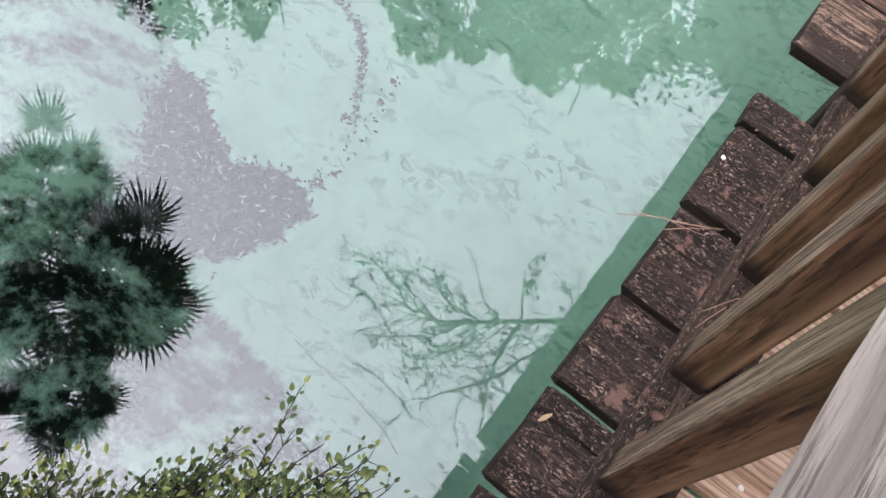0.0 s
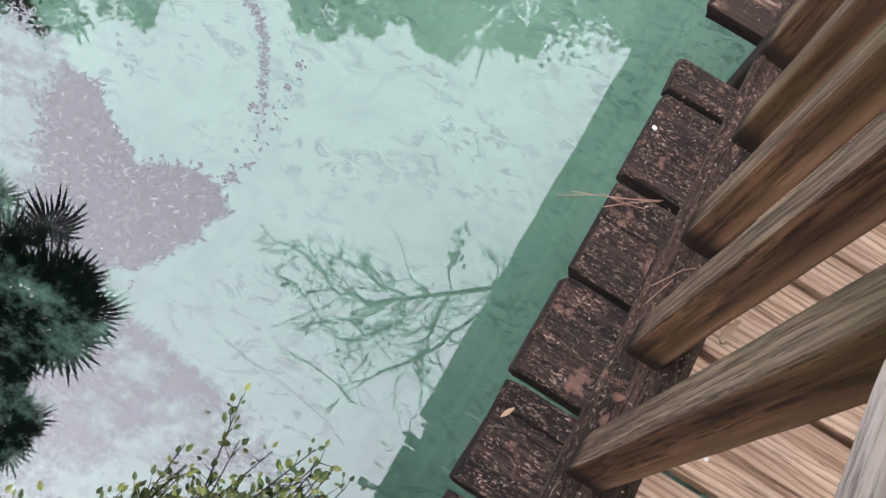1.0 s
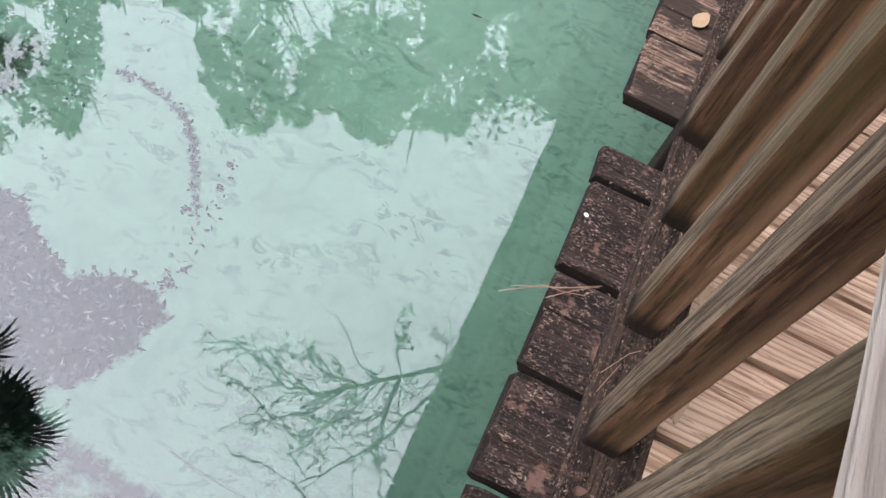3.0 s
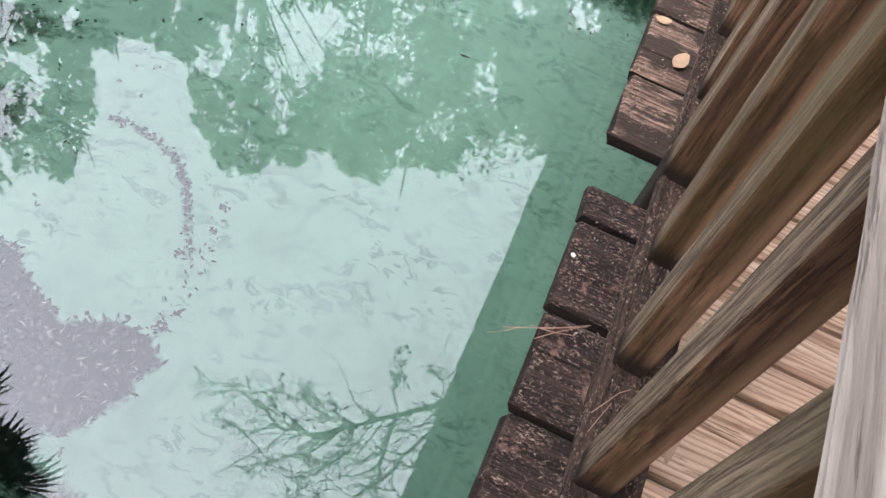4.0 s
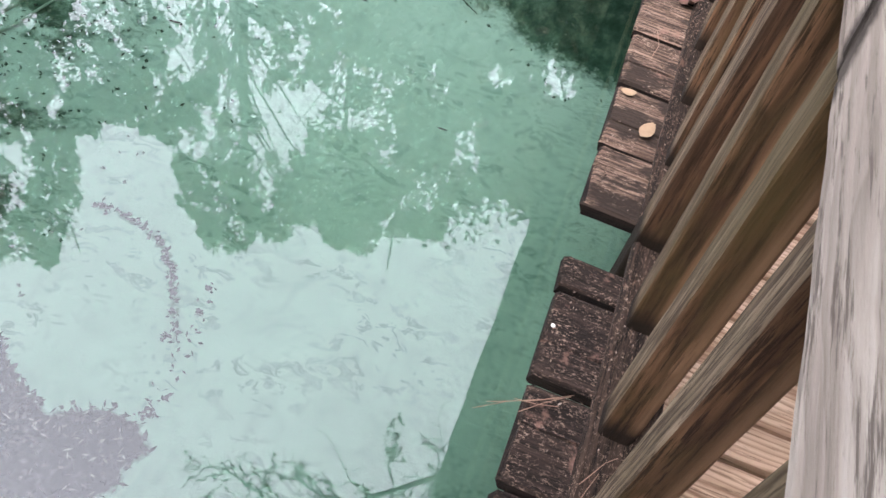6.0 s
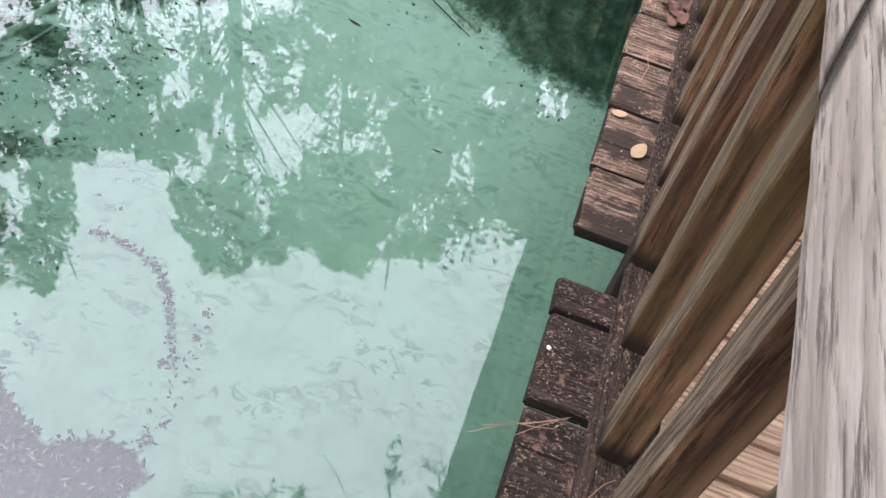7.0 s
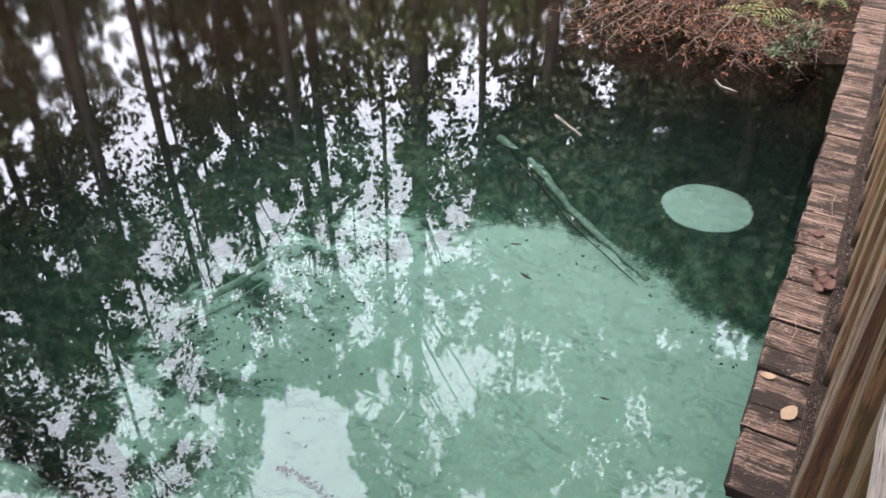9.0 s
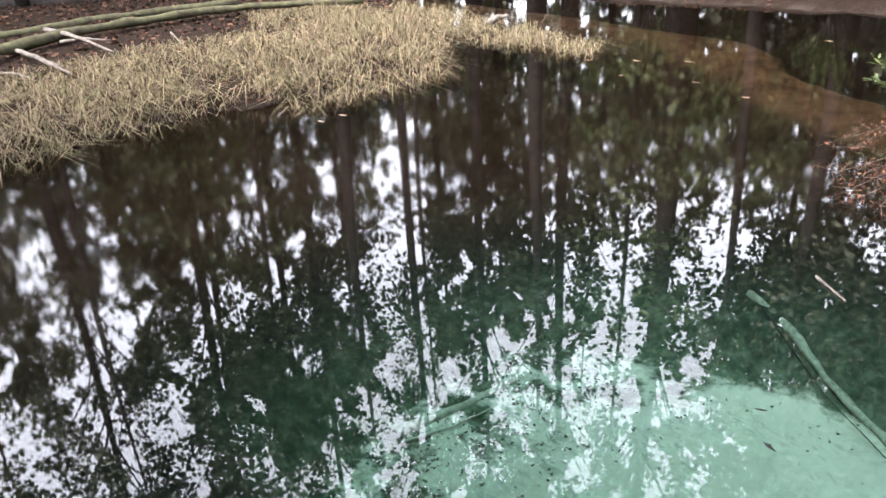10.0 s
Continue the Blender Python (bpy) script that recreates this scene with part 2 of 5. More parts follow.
def ground_material():
    m, nt, b = material("pool_bed_and_bank", 0.95, 0.05)
    p = coords(nt, (1, 1, 1), True)
    sandy = attribute(nt, "sand").outputs["Fac"]
    dry = attribute(nt, "dry").outputs["Fac"]
    fine = noise_tex(nt, p, 14.0, 8, 0.7)
    broad = noise_tex(nt, p, 1.3, 5, 0.6)
    drift = noise_tex(nt, coords(nt, (1.0, 0.8, 1), True), 2.4, 6, 0.62, 1.4)
    sand_col = ramp(nt, broad, [(0.3, (0.60, 0.60, 0.54)), (0.7, (0.72, 0.70, 0.64))])
    sand_col = mix(nt, ramp(nt, drift, [(0.50, 0.0), (0.68, 0.36)]), sand_col, (0.40, 0.45, 0.40))
    # dark streaks on the sand, stronger towards and under the boardwalk's edge
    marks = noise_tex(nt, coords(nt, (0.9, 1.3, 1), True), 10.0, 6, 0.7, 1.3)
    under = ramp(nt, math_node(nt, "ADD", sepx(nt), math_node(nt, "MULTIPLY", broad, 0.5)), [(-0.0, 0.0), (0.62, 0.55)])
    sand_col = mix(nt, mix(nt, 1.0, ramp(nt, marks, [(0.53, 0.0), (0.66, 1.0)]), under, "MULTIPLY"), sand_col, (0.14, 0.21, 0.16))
    # dark streaks put ripple shading and refracted light into the sand's colour
    ripple_shade = noise_tex(nt, coords(nt, (0.85, 1.35, 1), True), 5.5, 6, 0.62, 1.6)
    some = noise_tex(nt, p, 1.4, 3, 0.6)
    lines = mix(nt, 1.0, ramp(nt, ripple_shade, [(0.53, 0.0), (0.60, 1.0), (0.63, 0.5), (0.72, 0.15)]), ramp(nt, some, [(0.42, 0.05), (0.62, 0.75)]), "MULTIPLY")
    sand_col = mix(nt, lines, sand_col, (0.20, 0.26, 0.23))
    muck = ramp(nt, fine, [(0.32, (0.008, 0.008, 0.008)), (0.55, (0.016, 0.015, 0.015)), (0.74, (0.070, 0.065, 0.062))])
    algae = ramp(nt, noise_tex(nt, p, 6.0, 6, 0.65), [(0.30, (0.026, 0.044, 0.032)), (0.52, (0.080, 0.118, 0.085)), (0.70, (0.210, 0.250, 0.190))])
    muck = mix(nt, attribute(nt, "rim").outputs["Fac"], muck, algae)
    # brown far bed, lightened to stand in for light scattered in the water
    hazy_silt = ramp(nt, broad, [(0.3, (0.036, 0.031, 0.027)), (0.7, (0.076, 0.064, 0.054))])
    muck = mix(nt, attribute(nt, "outer").outputs["Fac"], muck, hazy_silt)
    edge = math_node(nt, "ADD", sandy, math_node(nt, "MULTIPLY", math_node(nt, "SUBTRACT", fine, 0.5), 0.95))
    bed = mix(nt, ramp(nt, edge, [(0.33, 0.0), (0.67, 1.0)]), muck, sand_col)
    soil = ramp(nt, fine, [(0.3, (0.010, 0.007, 0.006)), (0.55, (0.022, 0.015, 0.011)), (0.75, (0.060, 0.040, 0.028))])
    spit = attribute(nt, "spit").outputs["Fac"]
    bar_col = ramp(nt, noise_tex(nt, p, 2.2, 8, 0.7), [(0.35, (0.17, 0.130, 0.094)), (0.65, (0.36, 0.285, 0.208))])
    soil = mix(nt, spit, soil, bar_col)
    bed = mix(nt, spit, bed, bar_col)
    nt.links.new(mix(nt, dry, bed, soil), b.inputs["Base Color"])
    bump(nt, b, fine, 0.6, 0.03)
    return m


def water_material():
    m = bpy.data.materials.new("spring_water")
    m.use_nodes = True
    nt = m.node_tree
    nt.nodes.remove(nt.nodes["Principled BSDF"])
    p = coords(nt, (1, 1, 1), True)
    calm = noise_tex(nt, p, 1.1, 2, 0.5, 0.4)
    small = noise_tex(nt, p, 7.5, 3, 0.5, 0.5)
    h = math_node(nt, "ADD", math_node(nt, "MULTIPLY", calm, 3.0), math_node(nt, "MULTIPLY", small, 0.85))
    clear = attribute(nt, "clear").outputs["Fac"]
    h = math_node(nt, "MULTIPLY", h, math_node(nt, "SUBTRACT", 3.6, math_node(nt, "MULTIPLY", clear, 2.6)))
    bp = nt.nodes.new("ShaderNodeBump")
    bp.inputs["Strength"].default_value, bp.inputs["Distance"].default_value = 1.0, RIPPLE
    nt.links.new(h, bp.inputs["Height"])
    fres = nt.nodes.new("ShaderNodeFresnel")
    fres.inputs["IOR"].default_value = WATER_IOR
    nt.links.new(bp.outputs[0], fres.inputs["Normal"])
    gloss = nt.nodes.new("ShaderNodeBsdfGlossy")
    nt.links.new(math_node(nt, "SUBTRACT", 0.046, math_node(nt, "MULTIPLY", clear, 0.040)), gloss.inputs["Roughness"])
    gloss.inputs["Color"].default_value = (1, 1, 1, 1)
    nt.links.new(bp.outputs[0], gloss.inputs["Normal"])
    tint = mix(nt, clear, TANNIN, mix(nt, attribute(nt, "shallow").outputs["Fac"], SPRING, SHALLOW))
    see = nt.nodes.new("ShaderNodeBsdfTransparent")
    nt.links.new(tint, see.inputs["Color"])
    sh = nt.nodes.new("ShaderNodeMixShader")
    nt.links.new(fres.outputs[0], sh.inputs[0])
    nt.links.new(see.outputs[0], sh.inputs[1])
    nt.links.new(gloss.outputs[0], sh.inputs[2])
    nt.links.new(sh.outputs[0], nt.nodes["Material Output"].inputs["Surface"])
    return m


# ---- mesh helpers ----
def mesh_ob(name, verts, faces, mat, parent=None, smooth=False, label=""):
    me = bpy.data.meshes.new(name)
    me.from_pydata([tuple(map(float, v)) for v in verts], [], [tuple(f) for f in faces])
    for m in (mat if isinstance(mat, (list, tuple)) else [mat]):
        me.materials.append(m)
    if smooth:
        me.polygons.foreach_set("use_smooth", [True] * len(me.polygons))
    me.update()
    ob = new(name, me)
    if parent:
        ob.parent = parent
    if label:
        ob["label"] = label
    return ob


def quads_ob(name, verts, mat, parent=None, per=4):
    """A mesh of loose polygons of `per` corners each, from an array of corners."""
    v = np.asarray(verts, dtype=np.float32).reshape(-1, 3)
    n = len(v) // per
    me = bpy.data.meshes.new(name)
    me.vertices.add(len(v))
    me.vertices.foreach_set("co", v.ravel())
    me.loops.add(len(v))
    me.loops.foreach_set("vertex_index", np.arange(len(v), dtype=np.int32))
    me.polygons.add(n)
    me.polygons.foreach_set("loop_start", np.arange(0, len(v), per, dtype=np.int32))
    me.materials.append(mat)
    me.update(calc_edges=True)
    ob = new(name, me)
    if parent:
        ob.parent = parent
    return ob


def part(name, bm, mat, parent, label=""):
    me = bpy.data.meshes.new(name)
    bm.to_mesh(me)
    bm.free()
    for m in (mat if isinstance(mat, (list, tuple)) else [mat]):
        me.materials.append(m)
    ob = new(name, me)
    if parent:
        ob.parent = parent
    if label:
        ob["label"] = label
    return ob


def tube(points, radii, sides=7, wobble=0.0, rng=None):
    """Verts and faces of a tapered tube through points."""
    pts = [Vector(p) for p in points]
    vs, fs = [], []
    for i, p in enumerate(pts):
        d = (pts[min(i + 1, len(pts) - 1)] - pts[max(i - 1, 0)]).normalized()
        a = d.orthogonal().normalized() if abs(d.z) > 0.9 else d.cross(Vector((0, 0, 1))).normalized()
        b = d.cross(a)
        for k in range(sides):
            t = 2 * math.pi * k / sides
            r = radii[i] * (1 + (rng.uniform(-wobble, wobble) if rng else 0))
            vs.append(p + (a * math.cos(t) + b * math.sin(t)) * r)
    for i in range(len(pts) - 1):
        for k in range(sides):
            k2 = (k + 1) % sides
            fs.append((i * sides + k, i * sides + k2, (i + 1) * sides + k2, (i + 1) * sides + k))
    fs.append(tuple(range(sides))[::-1])
    fs.append(tuple((len(pts) - 1) * sides + k for k in range(sides)))
    return vs, fs


def joined(pieces):
    vs, fs = [], []
    for v, f in pieces:
        o = len(vs)
        vs += list(v)
        fs += [tuple(i + o for i in q) for q in f]
    return vs, fs


def leaf_quads(rng, centres, spread, length, width, tilt=1.0):
    """Diamond leaves round each centre (centres: n x 3, one leaf each), as n x 4 x 3 corners."""
    n = len(centres)
    c = centres + rng.normal(0, 1, (n, 3)) * spread
    d = rng.normal(0, 1, (n, 3)) * (1, 1, tilt)
    d /= np.linalg.norm(d, axis=1)[:, None] + 1e-9
    s = np.cross(d, rng.normal(0, 1, (n, 3)))
    s /= np.linalg.norm(s, axis=1)[:, None] + 1e-9
    ln = (length * rng.uniform(0.6, 1.3, n))[:, None]
    wd = (width * rng.uniform(0.6, 1.3, n))[:, None]
    return np.stack([c - d * ln * 0.5, c + s * wd * 0.5 - d * ln * 0.05, c + d * ln * 0.5, c - s * wd * 0.5 - d * ln * 0.05], axis=1)


# ---- ground, pool bed and water ----
def dist_poly(px, py, poly):
    """Signed distance to a closed polygon, positive inside."""
    best = np.full(px.shape, 1e9)
    inside = np.zeros(px.shape, bool)
    n = len(poly)
    for i in range(n):
        ax, ay = poly[i]
        bx, by = poly[(i + 1) % n]
        ex, ey = bx - ax, by - ay
        t = np.clip(((px - ax) * ex + (py - ay) * ey) / (ex * ex + ey * ey), 0, 1)
        best = np.minimum(best, np.hypot(px - ax - t * ex, py - ay - t * ey))
        cross = ((ay > py) != (by > py)) & (px < (bx - ax) * (py - ay) / (by - ay + 1e-12) + ax)
        inside ^= cross
    return np.where(inside, best, -best)


def dist_line(px, py, line):
    best = np.full(px.shape, 1e9)
    for (ax, ay), (bx, by) in zip(line[:-1], line[1:]):
        ex, ey = bx - ax, by - ay
        t = np.clip(((px - ax) * ex + (py - ay) * ey) / (ex * ex + ey * ey), 0, 1)
        best = np.minimum(best, np.hypot(px - ax - t * ex, py - ay - t * ey))
    return best


def wavy(px, py, scale, seed):
    """Cheap smooth noise on arrays, about -1 to 1."""
    r = np.random.default_rng(seed)
    out = np.zeros(px.shape)
    for k in range(7):
        a, ph = r.uniform(0, 2 * math.pi, 2)
        f = scale * 1.55 ** k
        out += np.sin((px * math.cos(a) + py * math.sin(a)) * f + ph + 1.7 * np.sin((py * math.cos(a) - px * math.sin(a)) * f * 0.6 + ph)) * 0.62 ** k
    return out / 2.2


SHORE = [(3.12, -2.88), (-1.04, -3.11), (-4.63, -3.33), (-8.33, -3.88), (-11.59, -2.05), (-13.14, 1.96), (-13.48, 4.82), (-12.58, 7.33), (-11.92, 9.2), (-13.37, 11.27), (-14.49, 12.82), (-20.74, 15.79), (-29.34, 18.17), (-28.07, 22.56), (-14.94, 19.77), (-7.26, 21.69), (-3.08, 19.27), (-2.67, 13.16), (-2.95, 11.4), (-2.35, 10.3), (-1.75, 9.65), (-1.2, 9.4), (-0.55, 9.3), (0.46, 9.7), (3.12, 9.75)]
SAND = [(-0.46, -0.70), (-0.83, -0.58), (-1.27, -0.50), (-1.78, -0.44), (-2.10, -0.36), (-2.15, -0.22), (-1.99, -0.17), (-1.91, -0.05), (-1.82, 0.14), (-1.82, 0.3), (-1.77, 0.46), (-1.92, 0.54), (-2.09, 0.55), (-2.22, 0.5), (-2.44, 0.38), (-2.7, 0.48), (-2.99, 0.68), (-3.29, 0.74), (-3.81, 1.03), (-4.58, 1.54), (-5.14, 2.25), (-5.3, 3.38), (-5.25, 4.49), (-4.73, 5.3), (-4.11, 5.59), (-3.5, 5.58), (-2.78, 6.17), (-1.97, 6.15), (-1.37, 5.88), (-0.72, 5.52), (0.04, 5.32), (1.14, 5.05), (2.52, 3.9), (2.71, 0.49), (1.43, -0.9)]
LEAF_BED = [(-1.79, 0.48), (-1.92, 0.56), (-2.09, 0.58), (-2.22, 0.54), (-2.44, 0.42), (-2.7, 0.52), (-2.99, 0.72), (-3.30, 0.74), (-3.12, 0.42), (-2.86, 0.15), (-2.60, -0.10), (-2.0, -0.18), (-1.86, 0.12)]
TRAIL = [(-3.16, 1.98), (-2.89, 1.98), (-2.58, 1.9), (-2.38, 1.73), (-2.21, 1.49), (-2.02, 1.18)]
SPIT = [(-24.4, 17.6), (-18.4, 16.4), (-14.9, 16.4), (-12.0, 16.3), (-9.8, 16.1), (-8.2, 15.2), (-6.9, 14.0), (-5.4, 12.9), (-4.1, 12.5), (-3.2, 12.3)]


def axis(lo, hi, step, far, grow=1.035):
    mid = list(np.arange(lo, hi + step / 2, step))
    left, right, s = [], [], step
    x = lo
    while x > -far:
        s *= grow
        x -= s
        left.append(x)
    s, x = step, hi
    while x < far:
        s *= grow
        x += s
        right.append(x)
    return np.array(left[::-1] + mid + right)


def build_ground():
    gx, gy = axis(-6.5, 3.4, 0.05, 400), axis(-3.0, 10.0, 0.05, 400)
    X, Y = np.meshgrid(gx, gy)
    shore = dist_poly(X, Y, SHORE) + 0.18 * wavy(X, Y, 1.3, 5) + 0.14 * wavy(X, Y, 4.2, 25)
    sand = dist_poly(X, Y, SAND)
    spit = 1.05 - dist_line(X, Y, SPIT) + 0.35 * wavy(X, Y, 0.8, 8)
    # height: flat wood floor, a bank, a dark shelf and the deep sandy bowl
    land = WATER + 0.12 + 0.5 * (1 - np.exp(-np.maximum(-shore, 0) * 0.25)) + 0.05 * wavy(X, Y, 0.8, 3)
    shelf = WATER - 0.05 - 0.75 * (1 - np.exp(-np.maximum(shore, 0) * 0.7)) + 0.05 * wavy(X, Y, 1.1, 4)
    bowl = np.clip((sand + 0.75) / 0.75, 0, 1)
    bowl = bowl * bowl * (3 - 2 * bowl)
    wet = shelf * (1 - bowl) + (-3.62 - 0.12 * np.clip(sand, 0, 2) / 2 + 0.012 * wavy(X, Y, 3.0, 6)) * bowl
    k = np.clip(shore / 0.5 + 0.5, 0, 1)
    Z = land * (1 - k) + wet * k
    bar = np.clip(spit / 0.5, 0, 1)
    Z = np.where((bar > 0) & (shore > -0.5), np.maximum(Z, WATER - 0.25 + 0.235 * bar + 0.008 * wavy(X, Y, 1.6, 9)), Z)
    # sand mask with a ragged edge; mottled muck beyond it, a second small vent, a trail of litter
    # the wide ragged verge of the bowl breaks up into blotches
    soft = np.clip((Y - 2.2) / 2.0, 0, 1) * 0.72
    m = np.clip(0.5 + (sand - 0.02 * soft + (0.035 + 0.10 * soft) * wavy(X, Y, 9.0, 11)) * 7 * (1 - soft), 0, 1)
    left = np.clip((-X - 3.0) / 0.8, 0, 1)
    blot = wavy(X, Y, 5.5, 12)
    m = np.where(sand > 0, m - left * np.clip(0.95 - sand * 0.42, 0, 1) * np.clip(blot * 1.0 + 0.58 + 0.5 * wavy(X, Y, 14.0, 17), 0, 1), m)
    bed = dist_poly(X, Y, LEAF_BED)
    zone = np.maximum(np.clip((-2.35 - X) / 0.4, 0, 1) * np.clip((1.1 - Y) / 0.4, 0, 1), np.clip((-0.40 - Y) / 0.2, 0, 1)) * np.clip((Y + 1.9) / 0.5, 0, 1) * np.clip((X + 5.2) / 0.6, 0, 1)
    dark = np.clip(1.35 - np.hypot((X + 2.25) / 0.62, (Y + 1.0) / 0.36), 0, 1)
    blots = zone * np.clip(0.50 + 0.12 * np.clip((-2.0 - X) / 0.4, 0, 1) + 0.17 * wavy(X, Y, 4.5, 13) + 0.22 * wavy(X, Y, 15.0, 19), 0, 0.85) * (1 - 0.5 * dark)
    m = np.where(sand < 0.05, np.maximum(m, blots), m)
    m = np.where(bed > -0.02, np.minimum(m, np.clip(0.45 - 9 * (bed + 0.03 * wavy(X, Y, 9.0, 11)), 0, 1)), m)
    round_hole = np.hypot(X + 0.95, Y - 6.72) / 0.485
    flat = np.clip((1.5 - round_hole) / 0.3, 0, 1)
    Z = Z * (1 - flat) + -3.18 * flat
    vent = 1 - round_hole + 0.05 * wavy(X, Y, 6.0, 41)
    m = np.maximum(m, np.clip(0.5 + vent * 9, 0, 1))
    tr = dist_line(X, Y, TRAIL)
    m -= np.clip(1.0 - tr / 0.06, 0, 1) * np.clip(0.80 + 0.6 * wavy(X, Y, 16.0, 14), 0, 1)
    streak = np.abs(wavy(X * 0.8 + Y * 0.5, Y * 0.4, 4.0, 15))
    far_edge = np.clip((Y - 3.6) / 1.5, 0, 1) * (sand > 0)
    m -= far_edge * 0.55 * np.clip(0.35 - streak, 0, 1) * (wavy(X, Y, 6.0, 16) > 0.1)
    ny, nx = X.shape
    me = bpy.data.meshes.new("ground")
    v = np.stack([X, Y, Z], -1).reshape(-1, 3)
    me.vertices.add(len(v))
    me.vertices.foreach_set("co", v.astype(np.float32).ravel())
    idx = np.arange(nx * ny, dtype=np.int32).reshape(ny, nx)
    q = np.stack([idx[:-1, :-1], idx[:-1, 1:], idx[1:, 1:], idx[1:, :-1]], -1).reshape(-1, 4)
    me.loops.add(q.size)
    me.loops.foreach_set("vertex_index", q.ravel())
    me.polygons.add(len(q))
    me.polygons.foreach_set("loop_start", np.arange(0, q.size, 4, dtype=np.int32))
    me.polygons.foreach_set("use_smooth", np.ones(len(q), bool))
    me.update(calc_edges=True)
    for name, arr in (("sand", np.clip(m, 0, 1)), ("dry", np.clip((Z - WATER + 0.10) / 0.12, 0, 1)), ("spit", np.clip(bar * 1.5, 0, 1)), ("rim", np.exp(-np.maximum(-sand, 0) / 0.95) * np.clip((Y - 0.9) / 0.6, 0, 1)), ("outer", np.clip((np.hypot(X + 1.5, Y - 2.5) - 5.6) / 3.0, 0, 1))):
        a = me.attributes.new(name, "FLOAT", "POINT")
        a.data.foreach_set("value", arr.astype(np.float32).ravel())
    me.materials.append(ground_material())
    ob = new("ground", me)
    tagged(ob, "pale sand pool bed with dark muck and leaf-littered soil banks", "ground", kind="structure")
    return gx, gy, Z


GX, GY, GZ = build_ground()


def ground_z(x, y):
    i = min(max(int(np.searchsorted(GX, x)), 1), len(GX) - 1)
    j = min(max(int(np.searchsorted(GY, y)), 1), len(GY) - 1)
    u = (x - GX[i - 1]) / (GX[i] - GX[i - 1])
    w = (y - GY[j - 1]) / (GY[j] - GY[j - 1])
    return float((GZ[j - 1, i - 1] * (1 - u) + GZ[j - 1, i] * u) * (1 - w) + (GZ[j, i - 1] * (1 - u) + GZ[j, i] * u) * w)


def build_water():
    xs, ys = np.arange(-32, 4.01, 0.5), np.arange(-6, 26.01, 0.5)
    X, Y = np.meshgrid(xs, ys)
    ny, nx = X.shape
    idx = np.arange(nx * ny).reshape(ny, nx)
    q = np.stack([idx[:-1, :-1], idx[:-1, 1:], idx[1:, 1:], idx[1:, :-1]], -1).reshape(-1, 4)
    ob = mesh_ob("water", np.stack([X, Y, np.full(X.shape, WATER)], -1).reshape(-1, 3), q, water_material(), smooth=True)
    a = ob.data.attributes.new("clear", "FLOAT", "POINT")
    far = np.maximum(np.hypot(X + 1.5, Y - 2.5) - 4.2, 0)
    a.data.foreach_set("value", np.clip(1 - far / 3.0, 0, 1).astype(np.float32).ravel())
    b = ob.data.attributes.new("shallow", "FLOAT", "POINT")
    b.data.foreach_set("value", np.clip((Y - 1.8) / 3.6, 0, 1).astype(np.float32).ravel())
    tagged(ob, "clear turquoise spring water reflecting sky and trees", "water", kind="structure")


build_water()


# ---- boardwalk ----
def plank_mesh(rng, width, x0, x1, mat_out, mat_in, split_x, thick=0.040, groove=True):
    """A deck board along x: worn edges, a drying crack down its middle, a ragged outer end."""
    w = width / 2
    o = rng.uniform(-0.25, 0.25) * width
    g = 0.0035 if groove else 0.0015
    prof = [(-w, -thick), (-w, -0.008), (-w + 0.007, -0.001), (o - 0.018, 0.0), (o - g, -0.001), (o, -0.009 if groove else -0.003), (o + g, -0.001),
            (o + 0.018, 0.0005), (w - 0.007, -0.001), (w, -0.008), (w, -thick)]
    xs = [x0, x0 + 0.006, x0 + 0.03, split_x, split_x + 0.001, split_x + 0.5, x1] if x1 > split_x + 0.6 else [x0, x0 + 0.006, x0 + 0.03, (x0 + x1) / 2, x1]
    vs, fs, ms = [], [], []
    n = len(prof)
    for i, x in enumerate(xs):
        for (y, z) in prof:
            e = 0.005 if i == 0 else 0.0
            jx = rng.uniform(-0.006, 0.006) if i == 0 else 0
            vs.append((x + jx, y * (1 - e * 4) + rng.uniform(-0.0015, 0.0015), z - (e if z > -0.02 else -e) + rng.uniform(-0.0012, 0.0012)))
    for i in range(len(xs) - 1):
        for k in range(n):
            k2 = (k + 1) % n
            fs.append((i * n + k, (i + 1) * n + k, (i + 1) * n + k2, i * n + k2))
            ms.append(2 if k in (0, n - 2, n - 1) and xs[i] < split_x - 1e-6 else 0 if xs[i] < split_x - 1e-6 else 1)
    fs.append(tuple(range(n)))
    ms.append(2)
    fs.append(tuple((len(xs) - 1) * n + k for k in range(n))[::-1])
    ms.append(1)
    me = bpy.data.meshes.new("plank")
    me.from_pydata(vs, [], fs)
    me.materials.append(mat_out)
    me.materials.append(mat_in)
    me.materials.append(DARK_SIDE)
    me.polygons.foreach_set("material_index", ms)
    return me


